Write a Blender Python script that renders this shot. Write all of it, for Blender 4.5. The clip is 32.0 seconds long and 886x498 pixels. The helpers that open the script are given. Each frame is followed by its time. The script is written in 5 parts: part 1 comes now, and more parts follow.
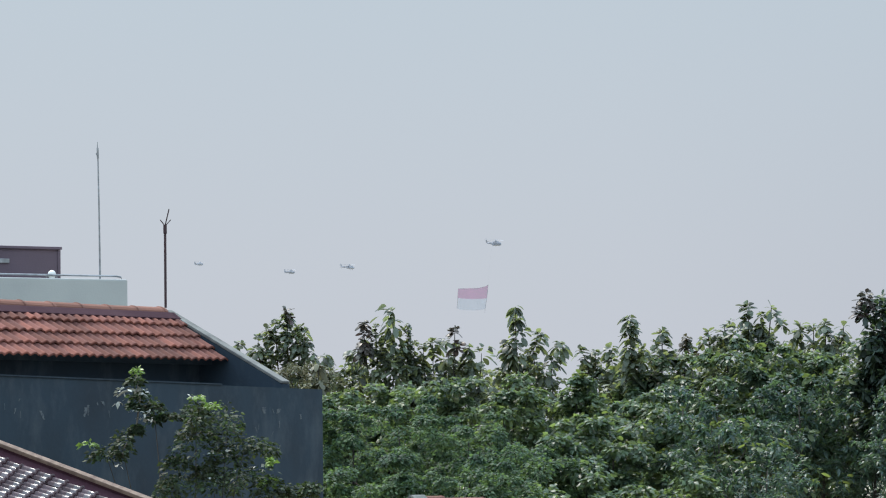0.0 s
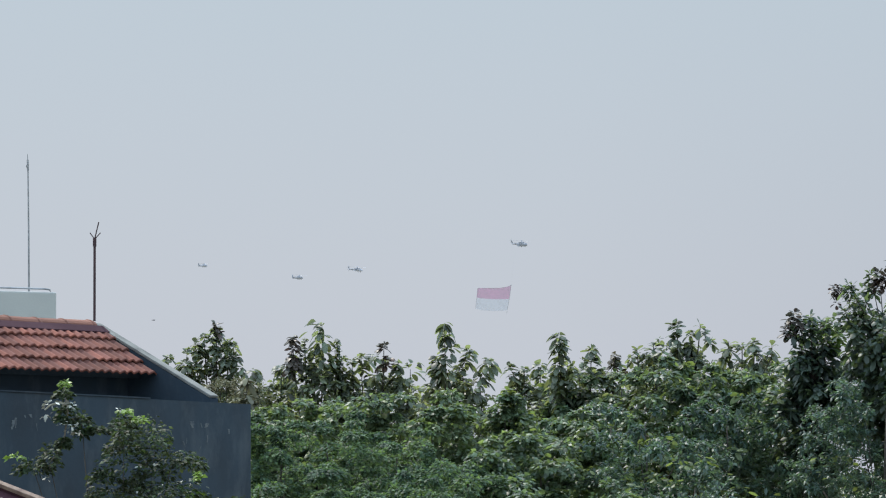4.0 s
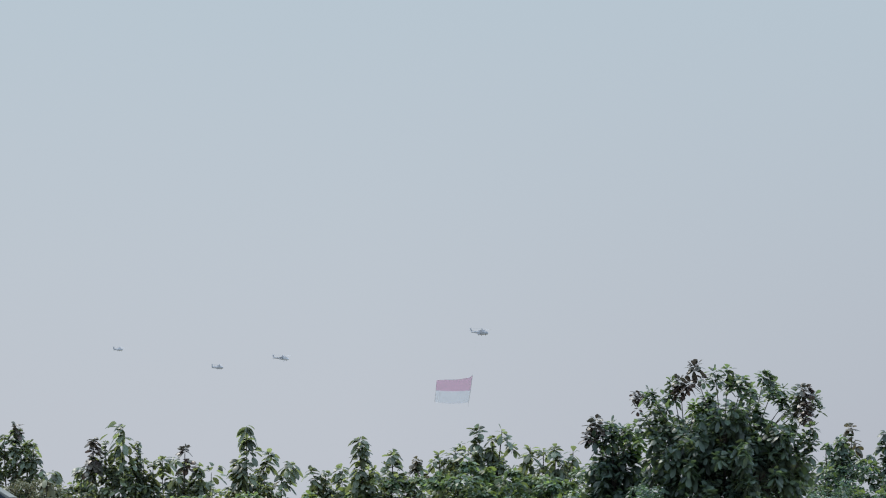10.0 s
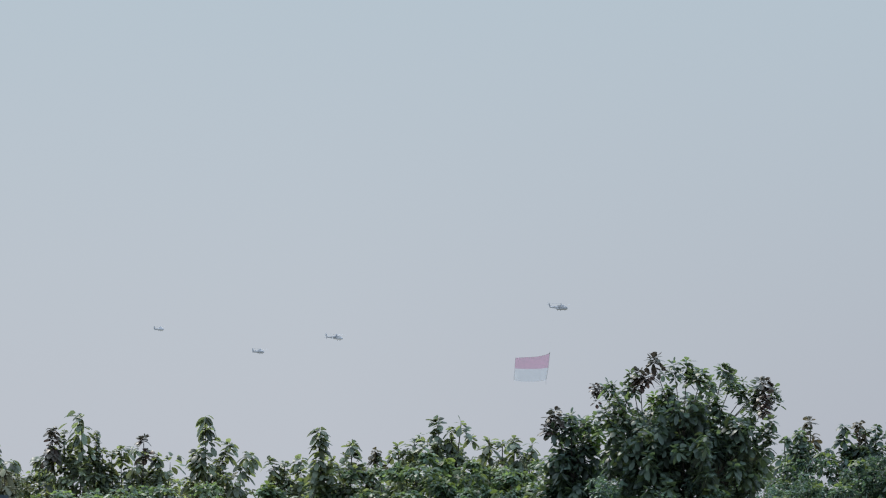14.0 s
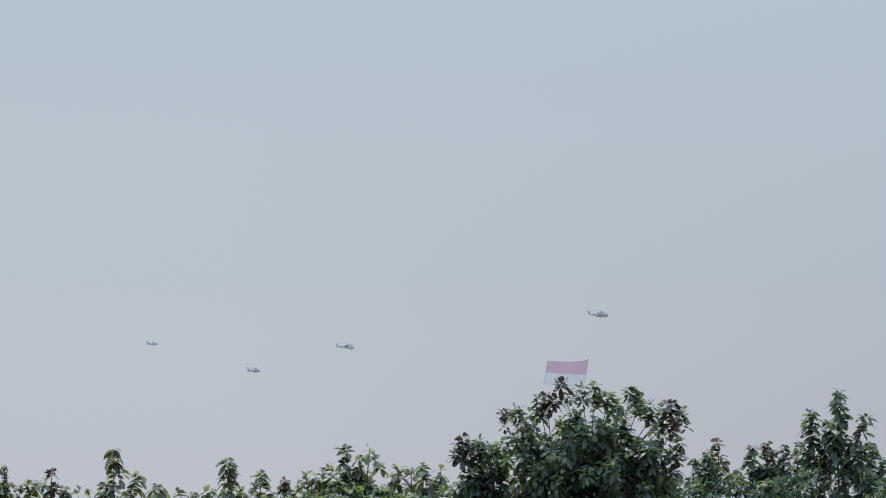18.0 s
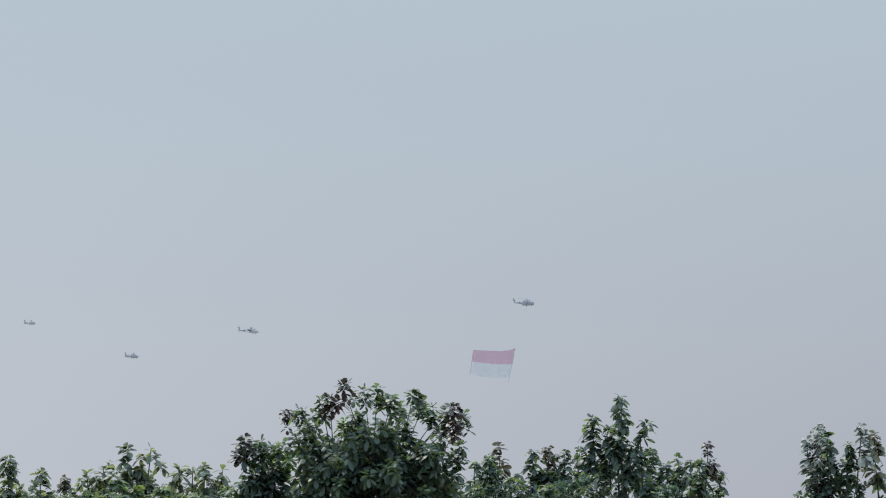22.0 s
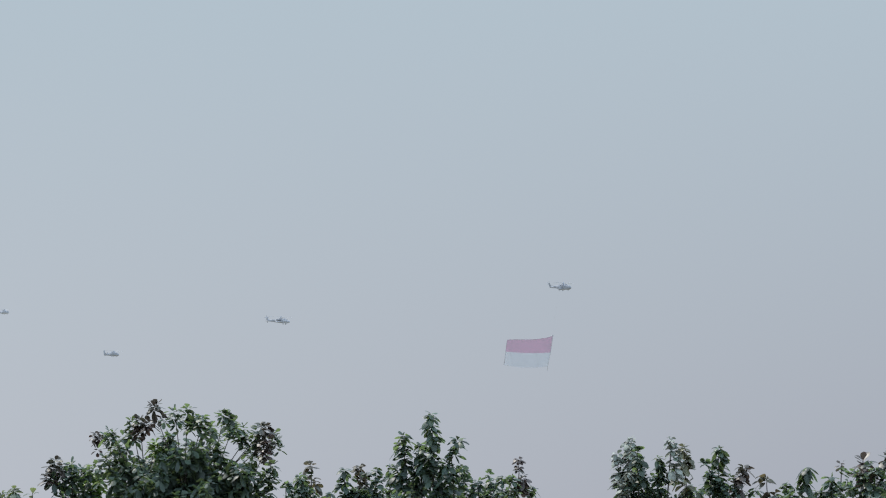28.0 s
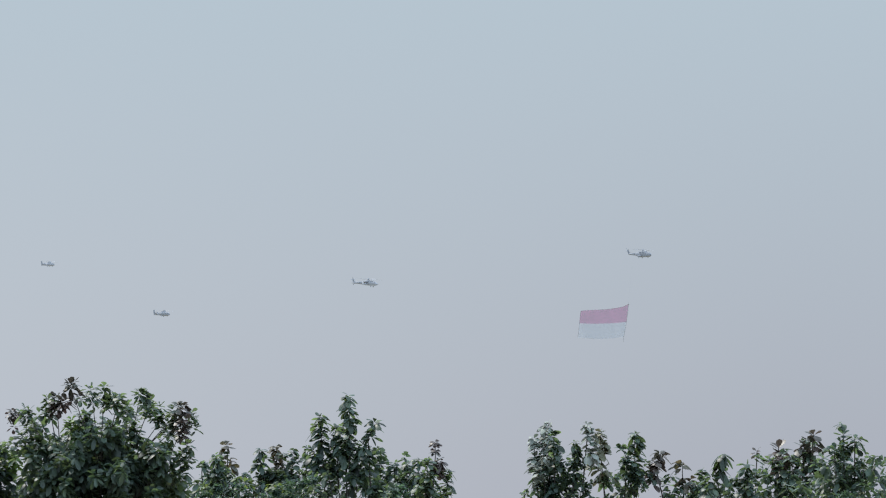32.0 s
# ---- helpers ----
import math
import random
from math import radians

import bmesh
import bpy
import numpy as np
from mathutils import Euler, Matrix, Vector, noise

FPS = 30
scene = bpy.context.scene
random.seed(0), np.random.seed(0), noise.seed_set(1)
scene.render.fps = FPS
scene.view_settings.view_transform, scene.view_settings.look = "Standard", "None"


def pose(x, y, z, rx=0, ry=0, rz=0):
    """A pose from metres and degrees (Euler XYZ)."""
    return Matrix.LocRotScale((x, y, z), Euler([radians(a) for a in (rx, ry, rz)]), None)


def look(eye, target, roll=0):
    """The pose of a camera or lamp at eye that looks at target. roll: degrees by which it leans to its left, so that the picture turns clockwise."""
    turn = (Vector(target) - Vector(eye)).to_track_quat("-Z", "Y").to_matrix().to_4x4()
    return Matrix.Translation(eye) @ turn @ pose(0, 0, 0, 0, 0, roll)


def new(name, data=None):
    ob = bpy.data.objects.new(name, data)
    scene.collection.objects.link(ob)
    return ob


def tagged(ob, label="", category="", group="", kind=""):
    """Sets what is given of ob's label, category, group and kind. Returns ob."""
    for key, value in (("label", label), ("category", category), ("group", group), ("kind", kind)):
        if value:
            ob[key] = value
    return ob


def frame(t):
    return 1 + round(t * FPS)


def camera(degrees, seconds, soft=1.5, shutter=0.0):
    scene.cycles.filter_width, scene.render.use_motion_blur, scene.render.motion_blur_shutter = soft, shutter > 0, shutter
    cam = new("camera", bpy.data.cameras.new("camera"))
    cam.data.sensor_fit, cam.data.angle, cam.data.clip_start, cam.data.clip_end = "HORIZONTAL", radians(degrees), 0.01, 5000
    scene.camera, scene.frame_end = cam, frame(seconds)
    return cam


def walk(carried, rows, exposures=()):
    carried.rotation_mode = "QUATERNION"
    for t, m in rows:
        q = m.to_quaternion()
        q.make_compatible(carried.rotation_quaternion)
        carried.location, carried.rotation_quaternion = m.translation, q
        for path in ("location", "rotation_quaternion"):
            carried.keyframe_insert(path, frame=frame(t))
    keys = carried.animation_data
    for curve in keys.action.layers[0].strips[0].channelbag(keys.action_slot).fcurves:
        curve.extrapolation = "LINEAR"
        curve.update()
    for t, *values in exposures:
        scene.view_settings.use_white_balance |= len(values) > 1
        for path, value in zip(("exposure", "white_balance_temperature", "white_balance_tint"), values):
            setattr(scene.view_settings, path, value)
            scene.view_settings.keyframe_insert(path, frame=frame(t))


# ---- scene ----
EYE = Vector((0.0, 0.0, 6.0))


def spot(az, el, d):
    """A point seen from the eye at a compass angle az, an elevation el (degrees) and d metres off."""
    a, e = radians(az), radians(el)
    return EYE + Vector((math.sin(a) * d, math.cos(a) * d, math.tan(e) * d))


def aim(yaw, pitch, roll):
    return look(EYE, spot(yaw, pitch, 10.0), roll)


cam = camera(14.0, 32.0, soft=1.15)
PATH = [
    (0, aim(-0.000, 3.300, -0.67)),
    (0.5, aim(-0.186, 3.203, -0.88)),
    (1, aim(-0.082, 3.225, -0.92)),
    (1.5, aim(0.139, 3.171, -0.78)),
    (2, aim(0.569, 3.107, -0.65)),
    (2.5, aim(0.784, 3.256, -0.46)),
    (4.5, aim(1.178, 3.665, -0.22)),
    (5, aim(1.228, 3.919, -0.41)),
    (5.5, aim(1.374, 4.348, -0.57)),
    (6, aim(1.315, 4.507, -0.71)),
    (6.5, aim(1.454, 4.259, -0.77)),
    (7, aim(1.922, 4.156, -0.46)),
    (7.5, aim(2.302, 4.284, -0.30)),
    (8, aim(2.661, 4.552, -0.24)),
    (8.5, aim(3.374, 4.612, -0.11)),
    (9, aim(3.966, 4.357, -0.09)),
    (9.5, aim(4.252, 4.773, 0.23)),
    (10, aim(4.250, 5.194, 0.14)),
    (10.5, aim(4.029, 5.440, 0.15)),
    (11, aim(4.057, 5.344, 0.28)),
    (11.5, aim(4.016, 5.052, 0.31)),
    (12, aim(3.987, 5.033, 0.21)),
    (12.5, aim(4.054, 5.262, 0.28)),
    (13, aim(4.373, 5.290, 0.26)),
    (13.5, aim(4.669, 5.162, 0.33)),
    (14, aim(4.883, 5.058, 0.44)),
    (14.5, aim(4.883, 4.962, 0.38)),
    (16.5, aim(5.753, 4.656, -1.01)),
    (17, aim(5.845, 4.780, -0.80)),
    (17.5, aim(6.048, 5.005, -0.71)),
    (18, aim(6.395, 5.490, -0.66)),
    (18.5, aim(6.736, 5.835, -0.31)),
    (19, aim(7.136, 5.872, -0.14)),
    (19.5, aim(7.799, 5.852, 0.01)),
    (20, aim(8.346, 6.004, -0.00)),
    (20.5, aim(8.702, 6.187, 0.06)),
    (21, aim(9.250, 6.143, 0.01)),
    (21.5, aim(9.696, 5.724, -0.06)),
    (22, aim(9.818, 5.494, -0.03)),
    (22.5, aim(9.563, 5.489, -0.17)),
    (23, aim(9.262, 5.287, -0.18)),
    (23.5, aim(9.605, 5.186, 0.04)),
    (24, aim(9.882, 5.375, -0.31)),
    (24.5, aim(10.265, 5.472, -0.35)),
    (25, aim(10.787, 5.549, -0.20)),
    (25.5, aim(11.261, 5.641, -0.07)),
    (26, aim(11.834, 5.691, -0.27)),
    (26.5, aim(12.247, 5.761, -0.62)),
    (28.5, aim(12.998, 5.787, -1.07)),
    (29, aim(13.111, 5.983, -1.14)),
    (29.5, aim(13.235, 6.088, -1.03)),
    (30, aim(13.530, 5.842, -0.84)),
    (30.5, aim(13.761, 5.558, -0.54)),
    (31, aim(13.847, 5.382, -0.36)),
    (31.5, aim(13.951, 5.412, -0.42)),
    (32, aim(14.147, 5.465, -0.28)),
]

walk(cam, PATH, exposures=[(0, 0.05), (6, 0.04), (9, 0.0), (11, -0.08), (13, -0.09), (17, -0.05), (19, -0.14), (20, -0.13), (21, -0.17), (22, -0.09), (26, -0.11), (29, -0.12), (32, -0.05)])

# ---- world and sun ----
SUN_AZ, SUN_EL = -34.0, 57.0
world = bpy.data.worlds.new("hazy_sky")
scene.world = world
world.use_nodes = True
wn, wl = world.node_tree.nodes, world.node_tree.links
wn.clear()
sky = wn.new("ShaderNodeTexSky")
sky.sky_type, sky.sun_disc = "NISHITA", False
sky.sun_elevation, sky.sun_rotation = radians(SUN_EL), radians(SUN_AZ)
sky.air_density, sky.dust_density, sky.ozone_density = 1.0, 5.0, 1.0
sky_level = wn.new("ShaderNodeMix")
sky_level.data_type, sky_level.blend_type = "RGBA", "MULTIPLY"
sky_level.inputs["Factor"].default_value = 1.0
sky_level.inputs["B"].default_value = (0.1, 0.1, 0.1, 1)
wl.new(sky.outputs["Color"], sky_level.inputs["A"])
coord, split = wn.new("ShaderNodeTexCoord"), wn.new("ShaderNodeSeparateXYZ")
wl.new(coord.outputs["Generated"], split.inputs["Vector"])
low = wn.new("ShaderNodeMix")
low.data_type = "RGBA"
low.inputs["A"].default_value, low.inputs["B"].default_value = (0.560, 0.598, 0.668, 1), (0.445, 0.475, 0.548, 1)
side = wn.new("ShaderNodeMapRange")
side.inputs["From Min"].default_value, side.inputs["From Max"].default_value = 0.05, 0.34
wl.new(split.outputs["X"], side.inputs["Value"])
wl.new(side.outputs["Result"], low.inputs["Factor"])
rise = wn.new("ShaderNodeMapRange")
rise.inputs["From Min"].default_value, rise.inputs["From Max"].default_value = 0.03, 0.17
wl.new(split.outputs["Z"], rise.inputs["Value"])
ramp = wn.new("ShaderNodeMix")
ramp.data_type = "RGBA"
ramp.inputs["B"].default_value = (0.490, 0.588, 0.668, 1)
wl.new(rise.outputs["Result"], ramp.inputs["Factor"])
wl.new(low.outputs["Result"], ramp.inputs["A"])
haze = wn.new("ShaderNodeMix")
haze.data_type = "RGBA"
haze.inputs["Factor"].default_value = 0.93
wl.new(sky_level.outputs["Result"], haze.inputs["A"])
wl.new(ramp.outputs["Result"], haze.inputs["B"])
back = wn.new("ShaderNodeBackground")
zenith = wn.new("ShaderNodeMapRange")
zenith.inputs["From Min"].default_value, zenith.inputs["From Max"].default_value = 0.17, 0.60
zenith.inputs["To Min"].default_value, zenith.inputs["To Max"].default_value = 1.0, 3.1
wl.new(split.outputs["Z"], zenith.inputs["Value"])
wl.new(zenith.outputs["Result"], back.inputs["Strength"])
high = wn.new("ShaderNodeMix")
high.data_type = "RGBA"
high.inputs["B"].default_value = (0.45, 0.59, 0.72, 1)
climb = wn.new("ShaderNodeMapRange")
climb.inputs["From Min"].default_value, climb.inputs["From Max"].default_value = 0.20, 0.50
wl.new(split.outputs["Z"], climb.inputs["Value"])
wl.new(climb.outputs["Result"], high.inputs["Factor"])
wl.new(haze.outputs["Result"], high.inputs["A"])
wl.new(high.outputs["Result"], back.inputs["Color"])
wo = wn.new("ShaderNodeOutputWorld")
wl.new(back.outputs["Background"], wo.inputs["Surface"])

sun = new("sun", bpy.data.lights.new("sun", "SUN"))
sun.data.energy, sun.data.angle, sun.data.color = 4.0, radians(1.5), (1.0, 0.95, 0.86)
sun_from = Vector((math.sin(radians(SUN_AZ)) * math.cos(radians(SUN_EL)), math.cos(radians(SUN_AZ)) * math.cos(radians(SUN_EL)), math.sin(radians(SUN_EL))))
sun.matrix_basis = look(sun_from * 60, (0, 0, 0))


# ---- materials ----
def material(name, colour, rough=0.7, metal=0.0, spread=0.15, scale=4.0, bump=0.15, fine=40.0, per="object", second=None, translucent=0.0, spec=0.5, coat=0.0, hazed=0.0, through_tint=(1, 1, 1)):
    """A surface with stains at one scale, grain at another and a change of tone from piece to piece."""
    m = bpy.data.materials.new(name)
    m.use_nodes = True
    n, l = m.node_tree.nodes, m.node_tree.links
    n.clear()
    out, b = n.new("ShaderNodeOutputMaterial"), n.new("ShaderNodeBsdfPrincipled")
    tc = n.new("ShaderNodeTexCoord")
    big, small = n.new("ShaderNodeTexNoise"), n.new("ShaderNodeTexNoise")
    big.inputs["Scale"].default_value, big.inputs["Detail"].default_value = scale, 6.0
    small.inputs["Scale"].default_value, small.inputs["Detail"].default_value = fine, 4.0
    for tex in (big, small):
        l.new(tc.outputs["Object"], tex.inputs["Vector"])
    mix = n.new("ShaderNodeMix")
    mix.data_type = "RGBA"
    mix.inputs["A"].default_value = (*colour, 1)
    mix.inputs["B"].default_value = (*(second or [c * 0.55 for c in colour]), 1)
    cr = n.new("ShaderNodeValToRGB")
    cr.color_ramp.elements[0].position, cr.color_ramp.elements[1].position = 0.42, 0.68
    l.new(big.outputs["Fac"], cr.inputs["Fac"])
    l.new(cr.outputs["Color"], mix.inputs["Factor"])
    hsv = n.new("ShaderNodeHueSaturation")
    l.new(mix.outputs["Result"], hsv.inputs["Color"])
    vary = n.new("ShaderNodeMapRange")
    vary.inputs["To Min"].default_value, vary.inputs["To Max"].default_value = 1 - spread, 1 + spread
    if per == "island":
        l.new(n.new("ShaderNodeNewGeometry").outputs["Random Per Island"], vary.inputs["Value"])
    else:
        l.new(n.new("ShaderNodeObjectInfo").outputs["Random"], vary.inputs["Value"])
    grain = n.new("ShaderNodeMath")
    grain.operation = "MULTIPLY_ADD"
    grain.inputs[1].default_value, grain.inputs[2].default_value = spread, -spread * 0.5
    l.new(small.outputs["Fac"], grain.inputs[0])
    total = n.new("ShaderNodeMath")
    l.new(vary.outputs["Result"], total.inputs[0])
    l.new(grain.outputs["Value"], total.inputs[1])
    l.new(total.outputs["Value"], hsv.inputs["Value"])
    l.new(hsv.outputs["Color"], b.inputs["Base Color"])
    b.inputs["Roughness"].default_value, b.inputs["Metallic"].default_value = rough, metal
    b.inputs["Specular IOR Level"].default_value = spec
    b.inputs["Coat Weight"].default_value = coat
    b.inputs["Coat Roughness"].default_value = 0.09
    if bump:
        bp = n.new("ShaderNodeBump")
        bp.inputs["Strength"].default_value, bp.inputs["Distance"].default_value = bump, 0.01
        l.new(small.outputs["Fac"], bp.inputs["Height"])
        l.new(bp.outputs["Normal"], b.inputs["Normal"])
    shader = b.outputs["BSDF"]
    if translucent:
        t, add = n.new("ShaderNodeBsdfTranslucent"), n.new("ShaderNodeMixShader")
        add.inputs["Fac"].default_value = translucent
        tint = n.new("ShaderNodeMix")
        tint.data_type, tint.blend_type = "RGBA", "MULTIPLY"
        tint.inputs["Factor"].default_value = 1.0
        tint.inputs["B"].default_value = (*through_tint, 1)
        l.new(hsv.outputs["Color"], tint.inputs["A"])
        l.new(tint.outputs["Result"], t.inputs["Color"])
        l.new(shader, add.inputs[1])
        l.new(t.outputs["BSDF"], add.inputs[2])
        shader = add.outputs["Shader"]
    # part transparent, so that a far surface pales as in haze
    if hazed:
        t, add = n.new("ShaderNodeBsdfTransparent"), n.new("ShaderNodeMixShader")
        add.inputs["Fac"].default_value = hazed
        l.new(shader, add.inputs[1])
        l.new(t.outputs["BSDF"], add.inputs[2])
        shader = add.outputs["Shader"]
    l.new(shader, out.inputs["Surface"])
    return m


M = {
    # ground is out of view, its tone raised to bounce fill light upward
    "earth": material("earth", (0.30, 0.26, 0.20), 0.95, scale=0.05, fine=2.0, second=(0.17, 0.18, 0.11)),
    "old_tile": material("old_brown_tile", (0.150, 0.068, 0.054), 0.85, spread=0.35, scale=3.0, second=(0.10, 0.050, 0.044), spec=0.2),
    "tile": material("clay_tile", (0.185, 0.064, 0.045), 0.85, spread=0.4, scale=3.0, second=(0.130, 0.052, 0.044), spec=0.25),
    "ridge": material("ridge_clay", (0.19, 0.088, 0.066), 0.9, spread=0.25, scale=3.0, second=(0.15, 0.072, 0.060), spec=0.2),
    "glazed": material("glazed_tile", (0.082, 0.056, 0.062), 0.8, spread=0.3, scale=7.0, second=(0.125, 0.092, 0.102), coat=0.0, spec=0.25),
    # glossy band across each glazed tile, set where glints should fall
    "glint": material("glint_band_glaze", (0.082, 0.050, 0.058), 0.4, spread=0.2, scale=7.0, coat=1.0, bump=0),
    "cap": material("bleached_cap", (0.25, 0.185, 0.15), 0.95, scale=14.0, second=(0.15, 0.105, 0.09), spec=0.15, bump=0.5),
    "bush": material("dark_olive_leaf", (0.030, 0.050, 0.024), 0.65, spread=0.6, scale=5.0, second=(0.042, 0.050, 0.024), per="island", translucent=0.35, through_tint=(1.6, 1.6, 0.9), spec=0.4, bump=0),
    "maroon": material("maroon_and_gap_shade", (0.046, 0.020, 0.028), 0.9, scale=2.5, second=(0.062, 0.030, 0.038), spec=0.1),
    "slate": material("slate_render", (0.025, 0.039, 0.056), 0.9, scale=1.3, fine=25, second=(0.022, 0.030, 0.041), spread=0.16, spec=0.2),
    "mortar": material("weathered_cement", (0.165, 0.165, 0.158), 0.95, scale=6.0, second=(0.10, 0.10, 0.098), spec=0.2),
    "grime": material("lime_stain", (0.080, 0.094, 0.108), 0.95, scale=30.0, second=(0.036, 0.048, 0.066)),
    "white_wall": material("grey_white_paint", (0.36, 0.375, 0.375), 0.85, scale=0.8, second=(0.31, 0.325, 0.33), spread=0.05),
    "box_wall": material("plum_paint", (0.105, 0.074, 0.098), 0.8, scale=1.0, second=(0.085, 0.062, 0.082), spread=0.06),
    "pipe": material("galvanised_pipe", (0.30, 0.31, 0.33), 0.45, 0.7, scale=8.0),
    "rust": material("rusty_iron", (0.045, 0.022, 0.026), 0.8, 0.1, scale=12.0, second=(0.028, 0.018, 0.022)),
    "dome": material("white_enamel", (0.78, 0.78, 0.76), 0.4, scale=6.0, second=(0.62, 0.62, 0.6)),
    "dark_bark": material("dark_bark", (0.055, 0.046, 0.038), 0.9, scale=8.0, second=(0.03, 0.027, 0.024), bump=0.4),
    "bark": material("pale_bark", (0.22, 0.19, 0.15), 0.9, scale=6.0, second=(0.12, 0.10, 0.08), bump=0.5),
    # green darkened and blued to stand for shade low in the undergrowth
    "broad": material("shaded_broad_leaf", (0.059, 0.095, 0.073), 0.45, spread=0.55, scale=0.5, second=(0.048, 0.086, 0.081), per="island", translucent=0.42, through_tint=(1.75, 1.75, 0.85), spec=0.5, bump=0),
    # teak greens lean towards blue in place of distance haze
    "leaf": material("teak_leaf", (0.110, 0.130, 0.088), 0.45, spread=0.65, scale=0.35, second=(0.094, 0.120, 0.102), per="island", translucent=0.48, through_tint=(1.75, 1.68, 0.8), spec=0.55, bump=0),
    "deep": material("deep_teak_leaf", (0.064, 0.089, 0.066), 0.45, spread=0.65, scale=0.4, second=(0.055, 0.083, 0.074), per="island", translucent=0.48, through_tint=(1.8, 1.75, 0.8), spec=0.5, bump=0),
    "olive": material("dry_olive_leaf", (0.125, 0.122, 0.066), 0.6, spread=0.4, scale=0.9, second=(0.11, 0.12, 0.06), per="island", translucent=0.35, bump=0),
    "young": material("young_leaf", (0.074, 0.070, 0.048), 0.55, spread=0.5, scale=2.0, second=(0.070, 0.050, 0.044), per="island", translucent=0.35, through_tint=(1.6, 1.4, 0.9), bump=0),
    "russet": material("red_brown_leaf", (0.072, 0.048, 0.044), 0.45, spread=0.35, scale=2.0, second=(0.055, 0.060, 0.042), per="island", translucent=0.3, bump=0),
    "pale": material("pale_grey_leaf", (0.25, 0.26, 0.235), 0.65, spread=0.3, scale=2.0, second=(0.12, 0.145, 0.11), per="island", translucent=0.2, bump=0),
    "vine": material("vine_leaf", (0.076, 0.119, 0.067), 0.6, spread=0.55, scale=0.8, second=(0.054, 0.094, 0.069), per="island", translucent=0.42, through_tint=(1.75, 1.75, 0.8), spec=0.25, bump=0),
    "fresh": material("fresh_leaf", (0.102, 0.142, 0.080), 0.45, spread=0.55, scale=0.6, second=(0.072, 0.112, 0.080), per="island", translucent=0.45, through_tint=(1.75, 1.7, 0.8), spec=0.45, bump=0),
    # yellower, lighter leaf tone: sunlight put into the colour
    "sunlit": material("sun_toned_leaf", (0.115, 0.145, 0.062), 0.5, spread=0.35, scale=2.0, second=(0.085, 0.118, 0.055), per="island", translucent=0.45, through_tint=(1.6, 1.6, 0.8), spec=0.4, bump=0),
    "tan": material("dry_yellow_leaf", (0.125, 0.118, 0.070), 0.5, spread=0.35, scale=2.0, second=(0.10, 0.10, 0.06), per="island", translucent=0.3, bump=0),
    "lime": material("lime_leaf", (0.16, 0.25, 0.04), 0.45, spread=0.3, scale=2.0, second=(0.12, 0.18, 0.04), per="island", translucent=0.35, bump=0),
    "dry": material("dry_leaf", (0.36, 0.37, 0.34), 0.8, spread=0.3, scale=4.0, second=(0.25, 0.23, 0.18), per="island", bump=0),
    # helicopter paint, wheels and rotors kept pale grey-blue in place of haze
    "army": material("hazed_army_grey", (0.27, 0.28, 0.32), 0.95, scale=0.6, fine=5, second=(0.24, 0.25, 0.29), spec=0.05, bump=0),
    "army_pale": material("hazed_army_pale", (0.31, 0.32, 0.365), 0.95, scale=0.6, fine=5, second=(0.28, 0.29, 0.33), spec=0.05, bump=0),
    "canopy": material("smoked_glazing", (0.25, 0.26, 0.30), 0.6, scale=2.0, bump=0, spec=0.2),
    "rotor": material("rotor_grey", (0.40, 0.42, 0.49), 0.7, scale=2.0, bump=0),
    # flag cloth thinned, its red and white tinted mauve and grey for haze
    "red_cloth": material("red_cloth", (0.36, 0.112, 0.255), 0.85, scale=0.15, fine=3, second=(0.32, 0.10, 0.23), translucent=0.45, spread=0.04, bump=0, hazed=0.46),
    "white_cloth": material("white_cloth", (0.43, 0.455, 0.52), 0.85, scale=0.15, fine=3, second=(0.42, 0.445, 0.505), translucent=0.45, spread=0.03, bump=0, hazed=0.5),
    "rope": material("pale_rope", (0.34, 0.34, 0.38), 0.9, bump=0),
    "cord": material("dark_cord", (0.15, 0.14, 0.15), 0.9, bump=0),
}


def weathered(m, pale):
    """Faint upright runs of lime and rain over a rendered wall."""
    n, l = m.node_tree.nodes, m.node_tree.links
    tc, mp, tex, cr, mix = (n.new("ShaderNode" + k) for k in ("TexCoord", "Mapping", "TexNoise", "ValToRGB", "Mix"))
    mp.inputs["Scale"].default_value = (3.2, 3.2, 1.5)
    tex.inputs["Scale"].default_value, tex.inputs["Detail"].default_value, tex.inputs["Roughness"].default_value = 1.0, 9.0, 0.68
    cr.color_ramp.elements[0].position, cr.color_ramp.elements[1].position = 0.50, 0.80
    cr.color_ramp.elements[1].color = (0.75, 0.75, 0.75, 1)
    mix.data_type = "RGBA"
    mix.inputs["B"].default_value = (*pale, 1)
    l.new(tc.outputs["Object"], mp.inputs["Vector"])
    l.new(mp.outputs["Vector"], tex.inputs["Vector"])
    l.new(tex.outputs["Fac"], cr.inputs["Fac"])
    l.new(cr.outputs["Color"], mix.inputs["Factor"])
    b = [k for k in n if k.type == "BSDF_PRINCIPLED"][0]
    was = b.inputs["Base Color"].links[0].from_socket
    l.new(was, mix.inputs["A"])
    l.new(mix.outputs["Result"], b.inputs["Base Color"])


weathered(M["slate"], (0.066, 0.079, 0.094))


# ---- mesh helpers ----
def link(name, data, mat, parent=None, label="", kind=""):
    if not data.materials:
        data.materials.append(M[mat])
    ob = new(name, data)
    ob.parent = parent
    return tagged(ob, label, kind=kind)


def part(name, bm, mat, parent=None, label="", smooth=False):
    """One mesh object out of a bmesh."""
    data = bpy.data.meshes.new(name)
    bm.to_mesh(data)
    bm.free()
    if smooth:
        data.polygons.foreach_set("use_smooth", [True] * len(data.polygons))
    return link(name, data, mat, parent, label)


